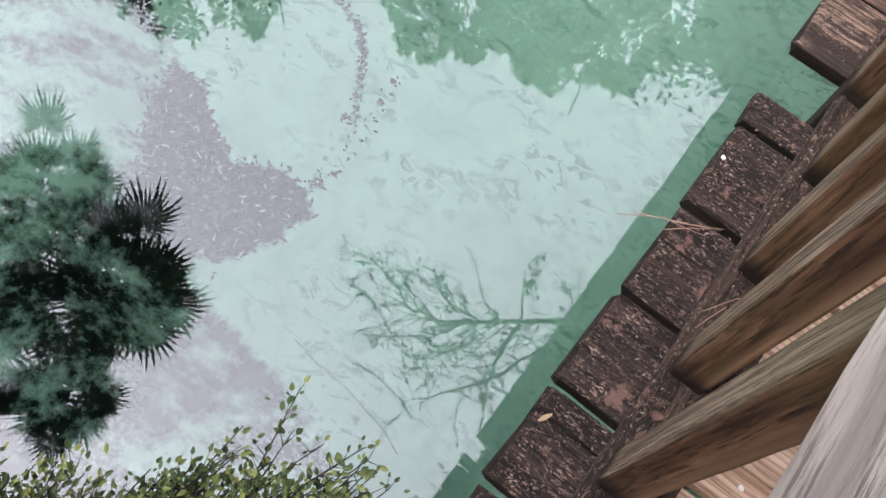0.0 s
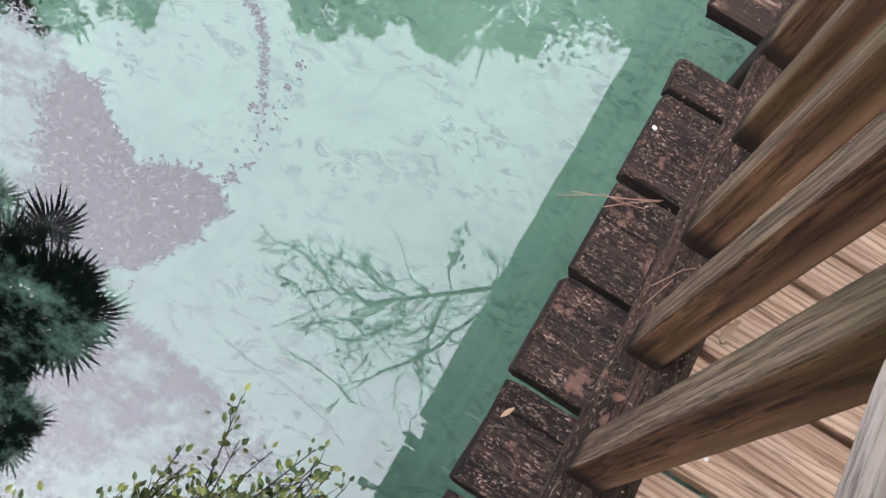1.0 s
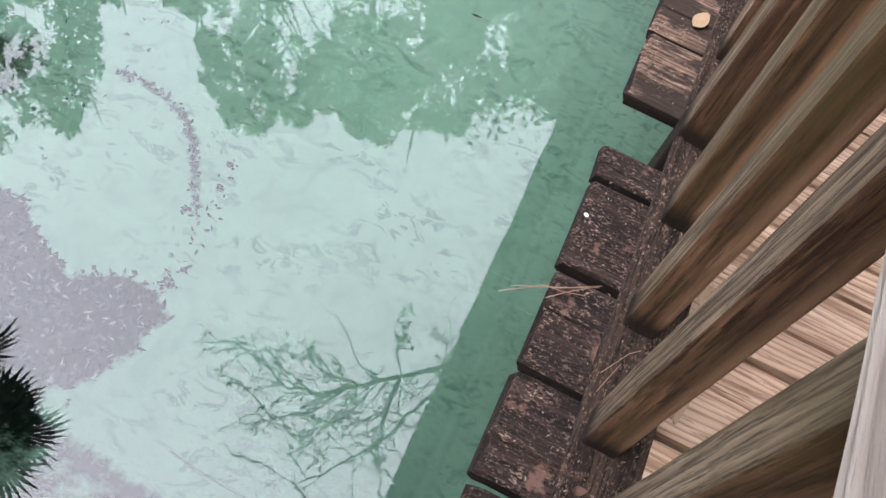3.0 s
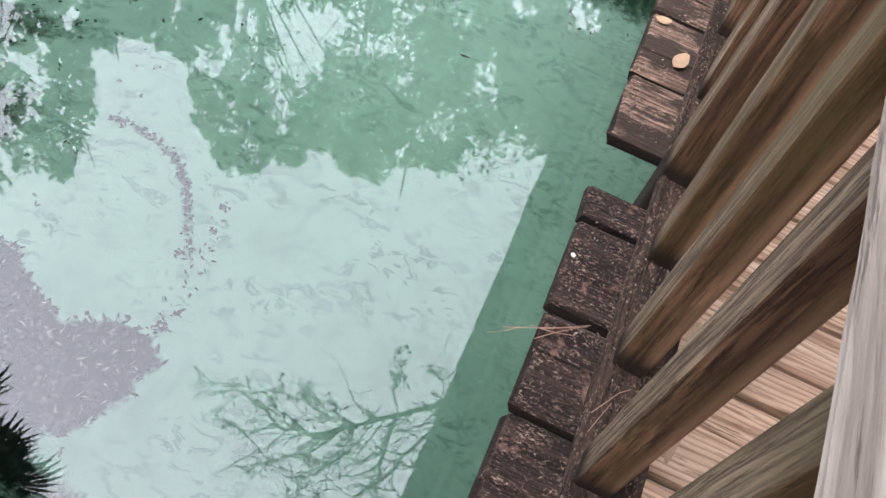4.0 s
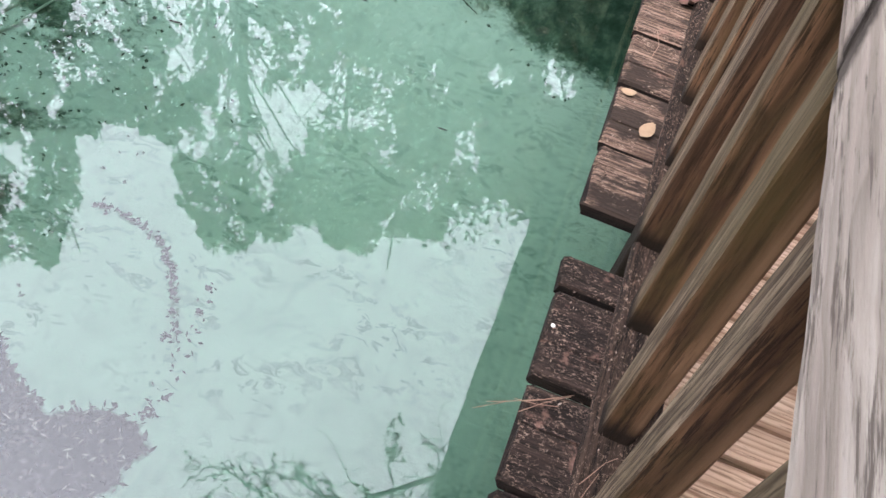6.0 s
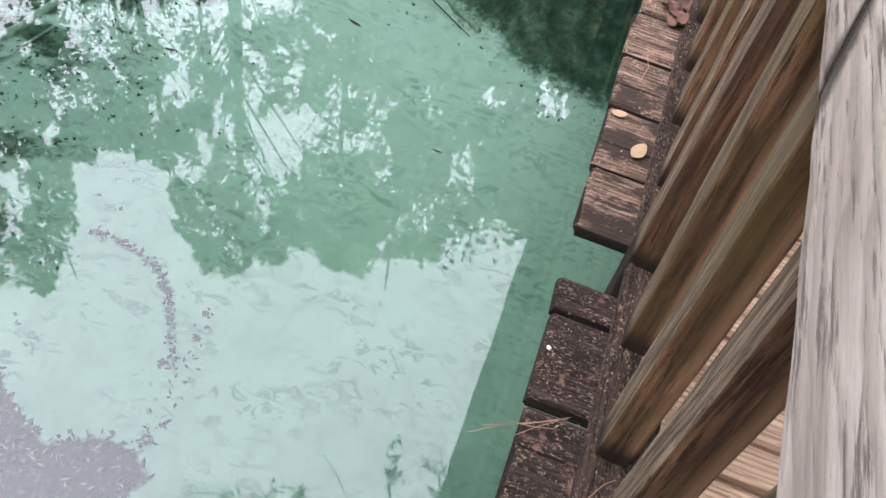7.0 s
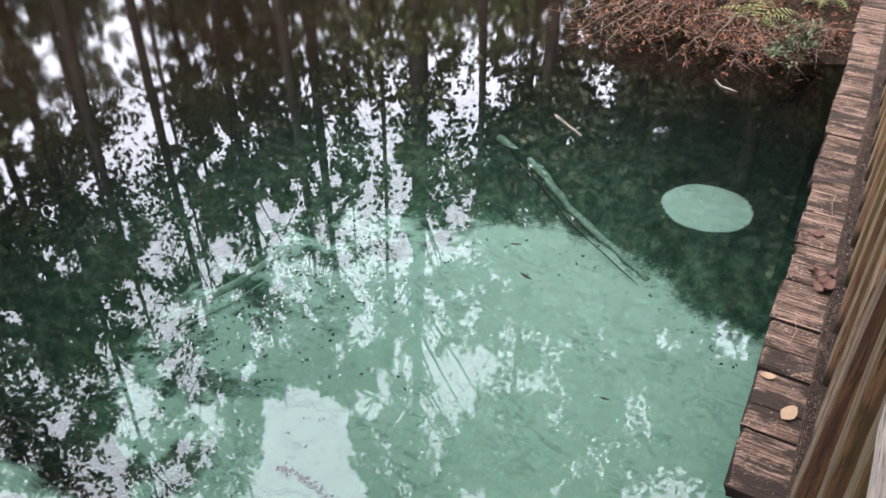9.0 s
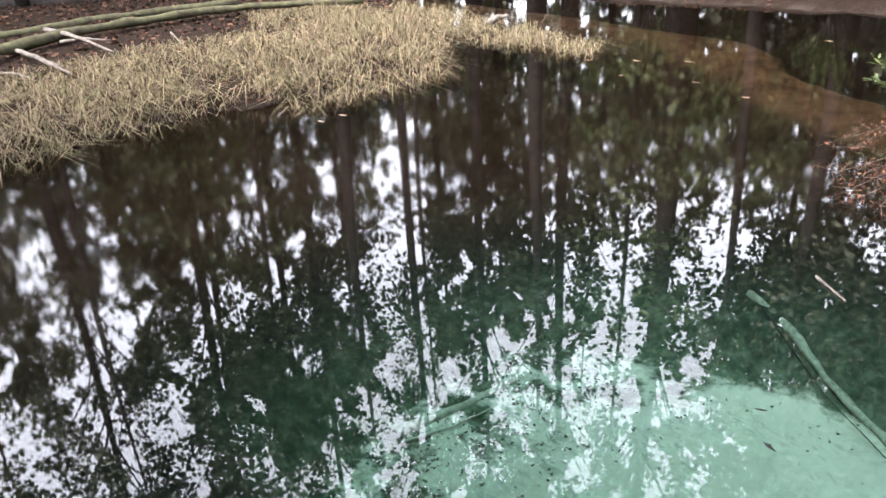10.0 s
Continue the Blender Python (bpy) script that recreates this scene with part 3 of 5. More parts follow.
def build_deck():
    rng = random.Random(7)
    deck = tagged(new("boardwalk"), "weathered timber boardwalk of wide planks over the pool", "boardwalk", kind="structure")
    joints = [0.235, 0.447, 0.678, 0.902, 1.122]
    y = 1.122
    while y < 12.5:
        y += 0.222 + rng.uniform(-0.008, 0.008)
        joints.append(y)
    back = [0.0, -0.222, -0.440, -0.645, -0.842]
    y = -0.842
    while y > -3.4:
        y -= 0.215 + rng.uniform(-0.006, 0.006)
        back.append(y)
    rows = [(a, b) for a, b in zip(joints[:-1], joints[1:])] + [(b, a) for a, b in zip(back[:-1], back[1:])]
    for a, b in rows:
        c, wd = (a + b) / 2, (b - a) - rng.uniform(0.011, 0.019)
        tip = -0.018 - 0.013 * c + rng.uniform(-0.008, 0.006)
        near = c < 0.2
        mid = MID_WOOD if not near else OUTER_WOOD
        ob = new("plank", plank_mesh(rng, wd, tip, 1.38, mid, DECK_WOOD, 0.17))
        ob.parent = deck
        ob.location = (0, c, rng.uniform(-0.004, 0.003))
        ob.rotation_euler = (rng.uniform(-0.012, 0.012), rng.uniform(-0.002, 0.002), rng.uniform(-0.004, 0.004))
    # the narrow broken board beside the missing one, and the short stub behind the opening
    ob = new("plank", plank_mesh(rng, 0.082, -0.020, 1.38, OUTER_WOOD, DECK_WOOD, 0.17, groove=False))
    ob.parent, ob.location = deck, (0, 0.046, 0.0)
    ob = new("plank", plank_mesh(rng, 0.130, 0.125, 1.38, OUTER_WOOD, DECK_WOOD, 0.17))
    ob.parent, ob.location = deck, (0, 0.162, -0.002)
    # joists below
    for x in (0.24, 0.75, 1.28):
        bm = bmesh.new()
        bmesh.ops.create_cube(bm, size=1)
        bmesh.ops.scale(bm, vec=(0.045, 16.0, 0.19), verts=bm.verts)
        bmesh.ops.bevel(bm, geom=bm.edges[:], offset=0.004, segments=1, affect="EDGES")
        j = part("joist", bm, MID_WOOD, deck)
        j.location = (x, 4.6, -0.138)
    for y in (-2.2, 1.2, 4.6, 8.0, 11.4):
        for x in (0.75, 1.28):
            v, f = tube([(x, y, -3.9), (x, y, -0.235)], [0.075, 0.07], 12)
            mesh_ob("pile", v, f, MID_WOOD, deck, smooth=False)
    # the littered strip along the foot of the pickets
    segs = 90
    vs, fs = [], []
    for i in range(segs + 1):
        y = -3.3 + 15.6 * i / segs
        lx = -0.013 * y * 0.7
        for (x, z) in ((0.104, 0.001), (0.106, 0.017), (0.113, 0.021), (0.123, 0.015), (0.150, 0.014), (0.195, 0.012), (0.232, 0.007), (0.238, 0.0006)):
            vs.append((x + lx + rng.uniform(-0.003, 0.003), y, z + (rng.uniform(-0.003, 0.003) if z > 0.005 else 0)))
    n = 8
    for i in range(segs):
        for k in range(n - 1):
            fs.append((i * n + k, i * n + k + 1, (i + 1) * n + k + 1, (i + 1) * n + k))
    mesh_ob("kick_strip", vs, fs, BAND_WOOD, deck, smooth=True, label="dark strip covered in leaf crumbs and grit")
    return deck


DECK = build_deck()
DECK.rotation_euler = (0, TILT, 0)


def beam(x0, x1, y0, y1, z0, z1, rng, bev=0.004, cuts=6, wob=0.002, axis_i=1):
    """A squared timber with eased, slightly uneven edges."""
    bm = bmesh.new()
    bmesh.ops.create_cube(bm, size=1)
    bmesh.ops.scale(bm, vec=(x1 - x0, y1 - y0, z1 - z0), verts=bm.verts)
    long_edges = [e for e in bm.edges if abs((e.verts[0].co - e.verts[1].co)[axis_i]) > 1e-6]
    bmesh.ops.subdivide_edges(bm, edges=long_edges, cuts=cuts)
    keep = [e for e in bm.edges if len(e.link_faces) == 2 and e.calc_face_angle(0) > 0.5]
    bmesh.ops.bevel(bm, geom=keep, offset=bev, segments=2, affect="EDGES")
    for v in bm.verts:
        v.co += Vector((rng.uniform(-wob, wob), rng.uniform(-wob, wob), rng.uniform(-wob, wob)))
    bmesh.ops.translate(bm, vec=((x0 + x1) / 2, (y0 + y1) / 2, (z0 + z1) / 2), verts=bm.verts)
    return bm


def upright(name, x0, x1, y0, y1, z0, z1, rng, parent):
    """A squared upright with worn corners; its weather side is a skin of greyer wood."""
    b = 0.006
    prof = [(x0, y0 + b), (x0 + b * 0.4, y0 + b * 0.35), (x0 + b * 1.2, y0), (x1 - b, y0), (x1, y0 + b), (x1, y1 - b), (x1 - b, y1), (x0 + b * 1.2, y1), (x0 + b * 0.4, y1 - b * 0.35), (x0, y1 - b)]
    n, rows = len(prof), 13
    vs, fs, ms = [], [], []
    ph = rng.uniform(0, 6)
    for i in range(rows):
        t = i / (rows - 1)
        wob = 0.0014 * math.sin(5 * t + ph) + rng.uniform(-0.0005, 0.0005)
        for (x, y) in prof:
            vs.append((x + wob + rng.uniform(-0.0004, 0.0004), y + wob * 0.7 + rng.uniform(-0.0004, 0.0004), z0 + (z1 - z0) * t))
    for i in range(rows - 1):
        for k in range(n):
            k2 = (k + 1) % n
            fs.append((i * n + k, i * n + k2, (i + 1) * n + k2, (i + 1) * n + k))
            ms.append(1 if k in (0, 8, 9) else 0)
    fs += [tuple(range(n))[::-1], tuple((rows - 1) * n + k for k in range(n))]
    ms += [0, 0]
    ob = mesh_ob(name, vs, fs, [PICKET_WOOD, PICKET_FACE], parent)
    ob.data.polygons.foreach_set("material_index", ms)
    return ob


def build_railing():
    rng = random.Random(21)
    rail = tagged(new("railing"), "weathered timber railing with upright pickets along the boardwalk edge", "railing", kind="structure")
    pickets = [-0.760 - 0.236 * k for k in range(10, 0, -1)] + [-0.742, -0.520, -0.287, -0.046]
    pickets += [0.428 + 0.236 * k for k in range(50)]
    for y in pickets:
        lx = -0.004 * max(y, 0)
        p = upright("picket", 0.128 + lx, 0.192 + lx, y, y + 0.064, 0.002, 0.838, rng, rail)
        p.rotation_euler = (rng.uniform(-0.004, 0.004), -0.048 + 0.038 * min(max(y, 0), 1) + rng.uniform(-0.003, 0.003), 0)
    post = upright("post", 0.103, 0.182, 0.168, 0.248, -0.62, 0.838, rng, rail)
    post.rotation_euler = (0, -0.012, 0)
    post["label"] = "longer post running down past the deck edge"
    ends = [-3.4, -0.320, 3.87, 7.4, 12.4]
    for i, (a, b) in enumerate(zip(ends[:-1], ends[1:])):
        gap = 0.012 if i == 0 else 0.03

        def slope(bm):
            # the cap's askew run, like its outward lean, is set to fit the camera's view
            for v in bm.verts:
                v.co.x += 0.032 * min(v.co.y, 1.0)
            return bm

        bm = beam(-0.037, 0.037, a, b - gap, -0.032, 0.0, rng, 0.005, 60, 0.0010, 1)
        damp = bm.verts.layers.float.new("damp")
        for v in bm.verts:
            if i == 0:
                v[damp] = max(1 - (b - gap - v.co.y) / 0.075, 0)
            elif i == 1:
                v[damp] = max(1 - (v.co.y - a) / 0.075, 0)
        for v in bm.verts:          # a long mitre where two cap boards meet
            k = 0.0
            if i == 0:
                k = min(max((v.co.y - (b - gap - 0.5)) / 0.5, 0), 1)
            elif i == 1:
                k = min(max(1 - (v.co.y - a) / 0.9, 0), 1)
            v.co.y += k * (v.co.x + 0.037) / 0.074 * 0.285
        bmesh.ops.rotate(bm, cent=(0, 0, 0), matrix=Matrix.Rotation(-radians(42), 3, "Y"), verts=bm.verts)
        bmesh.ops.translate(bm, vec=(0.108, 0, 0.885), verts=bm.verts)
        part("rail_cap", slope(bm), [RAIL_WOOD], rail, "silver-grey weathered cap board leaning outward")
        bm = beam(0.1365, 0.155, a, b - gap, 0.80, 0.914, rng, 0.006, 120, 0.0018, 1)
        part("rail_board", slope(bm), [RAIL_TOP], rail, "narrow upright board with a pale worn top edge")
        bm = beam(0.163, 0.230, a, b - gap, 0.86, 0.895, rng, 0.006, 40, 0.0012, 1)
        part("inner_rail", slope(bm), [RAIL_WOOD], rail)
    return rail


RAIL = build_railing()
RAIL.rotation_euler = (0, TILT, 0)


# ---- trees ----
MIRRORED_EYE = np.array((-0.15, -1.0, 2 * WATER - 1.3))     # camera's eye mirrored in the water; woods' bearings and heights from it, in degrees
# skyline, openings and thin parts of the canopy, shaped to fit the camera's view
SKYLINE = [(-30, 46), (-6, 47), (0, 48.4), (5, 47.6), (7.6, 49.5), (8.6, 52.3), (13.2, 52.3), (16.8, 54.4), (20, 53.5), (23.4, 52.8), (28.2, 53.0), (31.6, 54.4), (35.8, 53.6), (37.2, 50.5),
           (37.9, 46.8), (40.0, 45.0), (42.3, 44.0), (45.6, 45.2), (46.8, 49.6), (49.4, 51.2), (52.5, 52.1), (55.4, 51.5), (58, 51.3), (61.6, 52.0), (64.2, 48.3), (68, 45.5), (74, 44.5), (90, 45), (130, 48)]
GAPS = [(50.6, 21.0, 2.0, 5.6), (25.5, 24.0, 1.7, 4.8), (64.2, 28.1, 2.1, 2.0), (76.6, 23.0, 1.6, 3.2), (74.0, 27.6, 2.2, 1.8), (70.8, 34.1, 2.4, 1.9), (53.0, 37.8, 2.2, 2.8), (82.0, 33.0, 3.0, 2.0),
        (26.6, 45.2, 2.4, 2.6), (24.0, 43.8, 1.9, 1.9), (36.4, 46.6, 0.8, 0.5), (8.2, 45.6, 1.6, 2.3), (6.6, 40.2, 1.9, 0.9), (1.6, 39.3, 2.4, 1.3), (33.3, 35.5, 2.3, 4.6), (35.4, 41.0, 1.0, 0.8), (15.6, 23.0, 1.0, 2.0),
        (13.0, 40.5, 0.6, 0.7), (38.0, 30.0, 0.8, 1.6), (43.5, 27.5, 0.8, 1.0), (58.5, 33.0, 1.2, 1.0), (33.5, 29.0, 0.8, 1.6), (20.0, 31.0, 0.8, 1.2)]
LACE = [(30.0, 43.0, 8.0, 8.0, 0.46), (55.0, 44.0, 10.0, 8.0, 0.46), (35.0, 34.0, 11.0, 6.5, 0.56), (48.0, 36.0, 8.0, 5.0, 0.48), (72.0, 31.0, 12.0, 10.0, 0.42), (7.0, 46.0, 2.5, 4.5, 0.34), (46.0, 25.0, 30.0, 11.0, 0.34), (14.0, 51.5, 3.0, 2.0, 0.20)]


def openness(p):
    """How likely leaves are cut away at each place, so skyline, windows and lace fit the mirrored camera's view."""
    d = p - MIRRORED_EYE
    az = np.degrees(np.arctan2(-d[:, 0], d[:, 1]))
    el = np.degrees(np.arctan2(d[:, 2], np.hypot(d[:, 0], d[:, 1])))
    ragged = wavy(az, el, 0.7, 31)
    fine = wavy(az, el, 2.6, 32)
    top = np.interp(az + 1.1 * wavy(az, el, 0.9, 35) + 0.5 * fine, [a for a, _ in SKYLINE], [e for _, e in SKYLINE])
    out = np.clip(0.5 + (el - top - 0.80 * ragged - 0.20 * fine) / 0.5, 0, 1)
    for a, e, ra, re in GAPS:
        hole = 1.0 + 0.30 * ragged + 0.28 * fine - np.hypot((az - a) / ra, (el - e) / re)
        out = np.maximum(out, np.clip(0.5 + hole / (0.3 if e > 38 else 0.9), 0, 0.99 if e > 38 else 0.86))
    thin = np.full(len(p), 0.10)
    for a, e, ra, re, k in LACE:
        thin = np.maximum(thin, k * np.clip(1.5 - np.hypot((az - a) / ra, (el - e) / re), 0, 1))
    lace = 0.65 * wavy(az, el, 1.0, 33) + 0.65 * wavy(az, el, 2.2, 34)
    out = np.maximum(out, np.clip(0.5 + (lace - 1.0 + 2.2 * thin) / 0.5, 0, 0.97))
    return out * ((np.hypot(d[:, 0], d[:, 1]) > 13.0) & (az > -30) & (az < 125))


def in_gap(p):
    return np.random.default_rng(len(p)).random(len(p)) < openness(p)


def at_bearing(az, dist):
    return MIRRORED_EYE[0] - dist * math.sin(radians(az)), MIRRORED_EYE[1] + dist * math.cos(radians(az))


def build_tree(seed, x, y, top, crown_low, radius, leaves, leaf, mat, trunk_r=0.22, label="", lean=0.0, clump=0.42, name="tree", bark=None, shape=1.0):
    """A tapered trunk, limbs that reach clumps of leaves, and a crown of single leaves round those clumps."""
    rng, nr = random.Random(seed), np.random.default_rng(seed)
    gz = ground_z(x, y)
    tree = tagged(new(name), label, "tree", "trees round the pool")
    tree.location = (x, y, gz)
    h = top - gz
    bx, by = rng.uniform(-1, 1) * lean * h, rng.uniform(-1, 1) * lean * h
    spine = []
    for i in range(9):
        t = i / 8
        spine.append(Vector((bx * t * t + 0.12 * math.sin(5 * t + seed), by * t * t + 0.12 * math.cos(4 * t + seed), -0.25 + (h * 0.97 + 0.25) * t)))
    pieces = [tube(spine, [trunk_r * (1.25 if i == 0 else 1.0) * (1 - 0.9 * i / 8) + 0.012 for i in range(9)], 9, 0.05, rng)]
    low = max(crown_low - gz, 0.5)
    n_cl = max(int(radius * radius * 7), 14)
    cl = []
    for i in range(n_cl):
        t = rng.random() ** shape
        z = low + (h - low) * t
        prof = math.sin(math.pi * min(max(0.12 + 0.84 * t, 0), 1)) ** 0.7
        a, r = rng.uniform(0, 2 * math.pi), radius * prof * math.sqrt(rng.uniform(0.04, 1.0))
        k = z / h * 8
        s = spine[min(int(k), 7)].lerp(spine[min(int(k), 7) + 1], k - int(k)) if k < 8 else spine[8]
        c = Vector((s.x + r * math.cos(a), s.y + r * math.sin(a), z))
        cl.append(c)
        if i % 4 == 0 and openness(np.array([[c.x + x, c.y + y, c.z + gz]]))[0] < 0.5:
            start_t = max(k - 0.5 - r * 0.25, 1.2)
            j = min(int(start_t), 7)
            root = spine[j].lerp(spine[j + 1], start_t - j)
            bend = root.lerp(c, 0.5) + Vector((rng.uniform(-0.2, 0.2), rng.uniform(-0.2, 0.2), rng.uniform(0.0, 0.35)))
            lr = 0.014 + trunk_r * 0.11
            pieces.append(tube([root, bend, c], [lr, lr * 0.6, 0.008], 5))
            for _ in range(2):
                e = c + Vector((rng.uniform(-0.6, 0.6), rng.uniform(-0.6, 0.6), rng.uniform(-0.2, 0.5)))
                pieces.append(tube([bend.lerp(c, 0.6), e], [lr * 0.4, 0.005], 4))
    v, f = joined(pieces)
    mesh_ob("trunk", v, f, bark or BARK, tree, smooth=True)
    cl = np.array([tuple(c) for c in cl])
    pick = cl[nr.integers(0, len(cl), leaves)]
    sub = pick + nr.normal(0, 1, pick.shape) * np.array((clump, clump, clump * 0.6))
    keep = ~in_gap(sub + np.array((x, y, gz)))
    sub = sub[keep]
    q = leaf_quads(nr, sub, 0.06, leaf, leaf * 0.72)
    quads_ob("crown", q, mat, tree)
    return tree


def build_woods():
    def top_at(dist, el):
        return MIRRORED_EYE[2] + dist * math.tan(radians(el))

    near = [  # bearing, distance, height angle of the top and of the lowest leaves, crown radius, leaves, leaf size, kind
        (30.0, 29.0, 55.2, 38.0, 4.8, 13000, 0.32, 1), (13.5, 20.0, 55.4, 30.0, 3.9, 16000, 0.24, 1), (20.0, 28.0, 55.0, 30.0, 4.2, 14000, 0.31, 1), (37.5, 31.0, 48.5, 27.0, 4.2, 10500, 0.31, 1),
        (49.5, 29.0, 53.0, 36.0, 4.4, 12500, 0.30, 0), (57.5, 30.0, 53.0, 33.0, 4.6, 12500, 0.30, 0), (4.0, 17.0, 49.5, 25.0, 2.9, 12000, 0.20, 1), (66.0, 30.0, 46.0, 24.0, 4.4, 9500, 0.31, 0),
        (-4.0, 18.0, 48.5, 20.0, 3.2, 12000, 0.16, 1), (-12.0, 16.0, 47.0, 20.0, 3.2, 9000, 0.18, 0), (44.0, 31.0, 46.5, 22.0, 4.2, 9500, 0.31, 0), (75.0, 30.0, 44.0, 22.0, 4.6, 11000, 0.24, 0)]
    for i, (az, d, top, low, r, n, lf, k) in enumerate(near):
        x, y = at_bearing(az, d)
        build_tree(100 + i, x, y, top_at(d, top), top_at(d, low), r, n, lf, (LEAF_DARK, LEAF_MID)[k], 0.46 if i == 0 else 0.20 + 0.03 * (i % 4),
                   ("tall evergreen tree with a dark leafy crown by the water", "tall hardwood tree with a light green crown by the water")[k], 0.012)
    # tall bare stems along the far bank, placed to fit the camera's view of their reflections
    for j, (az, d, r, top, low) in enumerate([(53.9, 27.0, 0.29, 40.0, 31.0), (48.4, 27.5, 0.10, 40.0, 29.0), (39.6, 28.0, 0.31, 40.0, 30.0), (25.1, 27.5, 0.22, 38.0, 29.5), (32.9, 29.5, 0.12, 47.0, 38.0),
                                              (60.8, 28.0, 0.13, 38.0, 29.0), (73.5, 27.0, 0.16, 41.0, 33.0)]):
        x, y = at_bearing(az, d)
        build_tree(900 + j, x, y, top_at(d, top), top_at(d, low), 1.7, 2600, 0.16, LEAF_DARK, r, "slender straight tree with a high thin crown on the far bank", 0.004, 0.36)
    rng = random.Random(5)
    # the second line: darker stems and crowns that fill the lower part of the woods
    i = 0
    for az in np.arange(-20, 118, 6.1):
        d = rng.uniform(30, 39)
        x, y = at_bearing(az + rng.uniform(-2, 2), d)
        if ground_z(x, y) < WATER - 0.05:
            x, y = at_bearing(az, d + 6)
        el = rng.uniform(31, 40) if az < 85 else rng.uniform(36, 44)
        build_tree(300 + i, x, y, top_at(math.hypot(x - MIRRORED_EYE[0], y - MIRRORED_EYE[1]), el), WATER + rng.uniform(1.0, 4.0), rng.uniform(3.7, 4.7), 11000, 0.31, (LEAF_DARK, LEAF_DARK, LEAF_MID)[i % 3],
                   rng.uniform(0.14, 0.30), "forest tree with a dark trunk and evergreen foliage", 0.015, 0.62)
        i += 1
    # evergreens added to keep light off the bank, which is too bright without them
    for j, (x, y, top, low, r, n) in enumerate([(-3.6, 15.6, 9, -0.6, 3.0, 7000), (0.8, 14.0, 10, 0.0, 3.0, 7000), (-1.6, 18.5, 11, -0.5, 3.4, 7000), (-1.2, 12.4, 8.5, 0.9, 3.0, 9000)]):
        build_tree(700 + j, x, y, top, low, r, n, 0.20, LEAF_DARK, 0.18, "low-branched evergreen tree added over the bank to shade it", 0.02, 0.5)
    # unseen trees added behind and over the boardwalk to block light from the sky
    for j, (x, y, top, low, r, n) in enumerate([(4.6, -4.5, 12, 4.0, 4.4, 9000), (5.2, 0.2, 13, 5.2, 4.6, 10000), (5.8, 5.6, 13, 4.8, 4.2, 9000), (5.2, 10.6, 13, 2.0, 4.2, 8000), (8.8, -2.0, 14, 3.5, 4.6, 8000),
                                               (9.2, 3.0, 15, 3.5, 4.8, 8000), (9.5, 8.5, 15, 2.0, 4.8, 8000), (1.2, -6.0, 11, 1.5, 4.2, 9000), (13.0, 0.5, 16, 1.0, 5.0, 7000), (13.5, 6.5, 16, 1.0, 5.0, 7000), (12.0, -7.0, 15, 1.0, 5.0, 7000),
                                               (-3.2, -8.6, 10, 1.0, 3.2, 8000), (4.0, -10.0, 14, 1.0, 5.0, 7000), (-2.5, -12.5, 15, 1.0, 5.0, 7000), (-9.5, -11.0, 13, 0.5, 4.2, 7000), (-14.0, -5.0, 13, 0.0, 4.4, 7000), (-16.0, -11.0, 16, 0.0, 5.0, 7000)]):
        build_tree(500 + j, x, y, top, low, r, n, 0.30, (LEAF_MID, LEAF_DARK)[j % 2], 0.28, "broad leafy tree added out of view to block sky light", 0.01, 0.6)


build_woods()


def build_far_woods():
    nr = np.random.default_rng(77)
    n = 75000
    a = nr.uniform(0, 2 * math.pi, n)
    r = nr.uniform(38, 62, n)
    top = 15 + 4 * np.sin(a * 9) + 3 * np.sin(a * 23 + 1)
    z = WATER + top * nr.random(n) ** 0.8
    c = np.stack([-4 + r * np.cos(a), 3 + r * np.sin(a), z], -1)
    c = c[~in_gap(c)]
    q = leaf_quads(nr, c, 0.5, 1.15, 0.75)
    ob = quads_ob("far_woods", q, LEAF_DARK)
    tagged(ob, "distant dark forest foliage closing the horizon", "woods", kind="stuff")


build_far_woods()


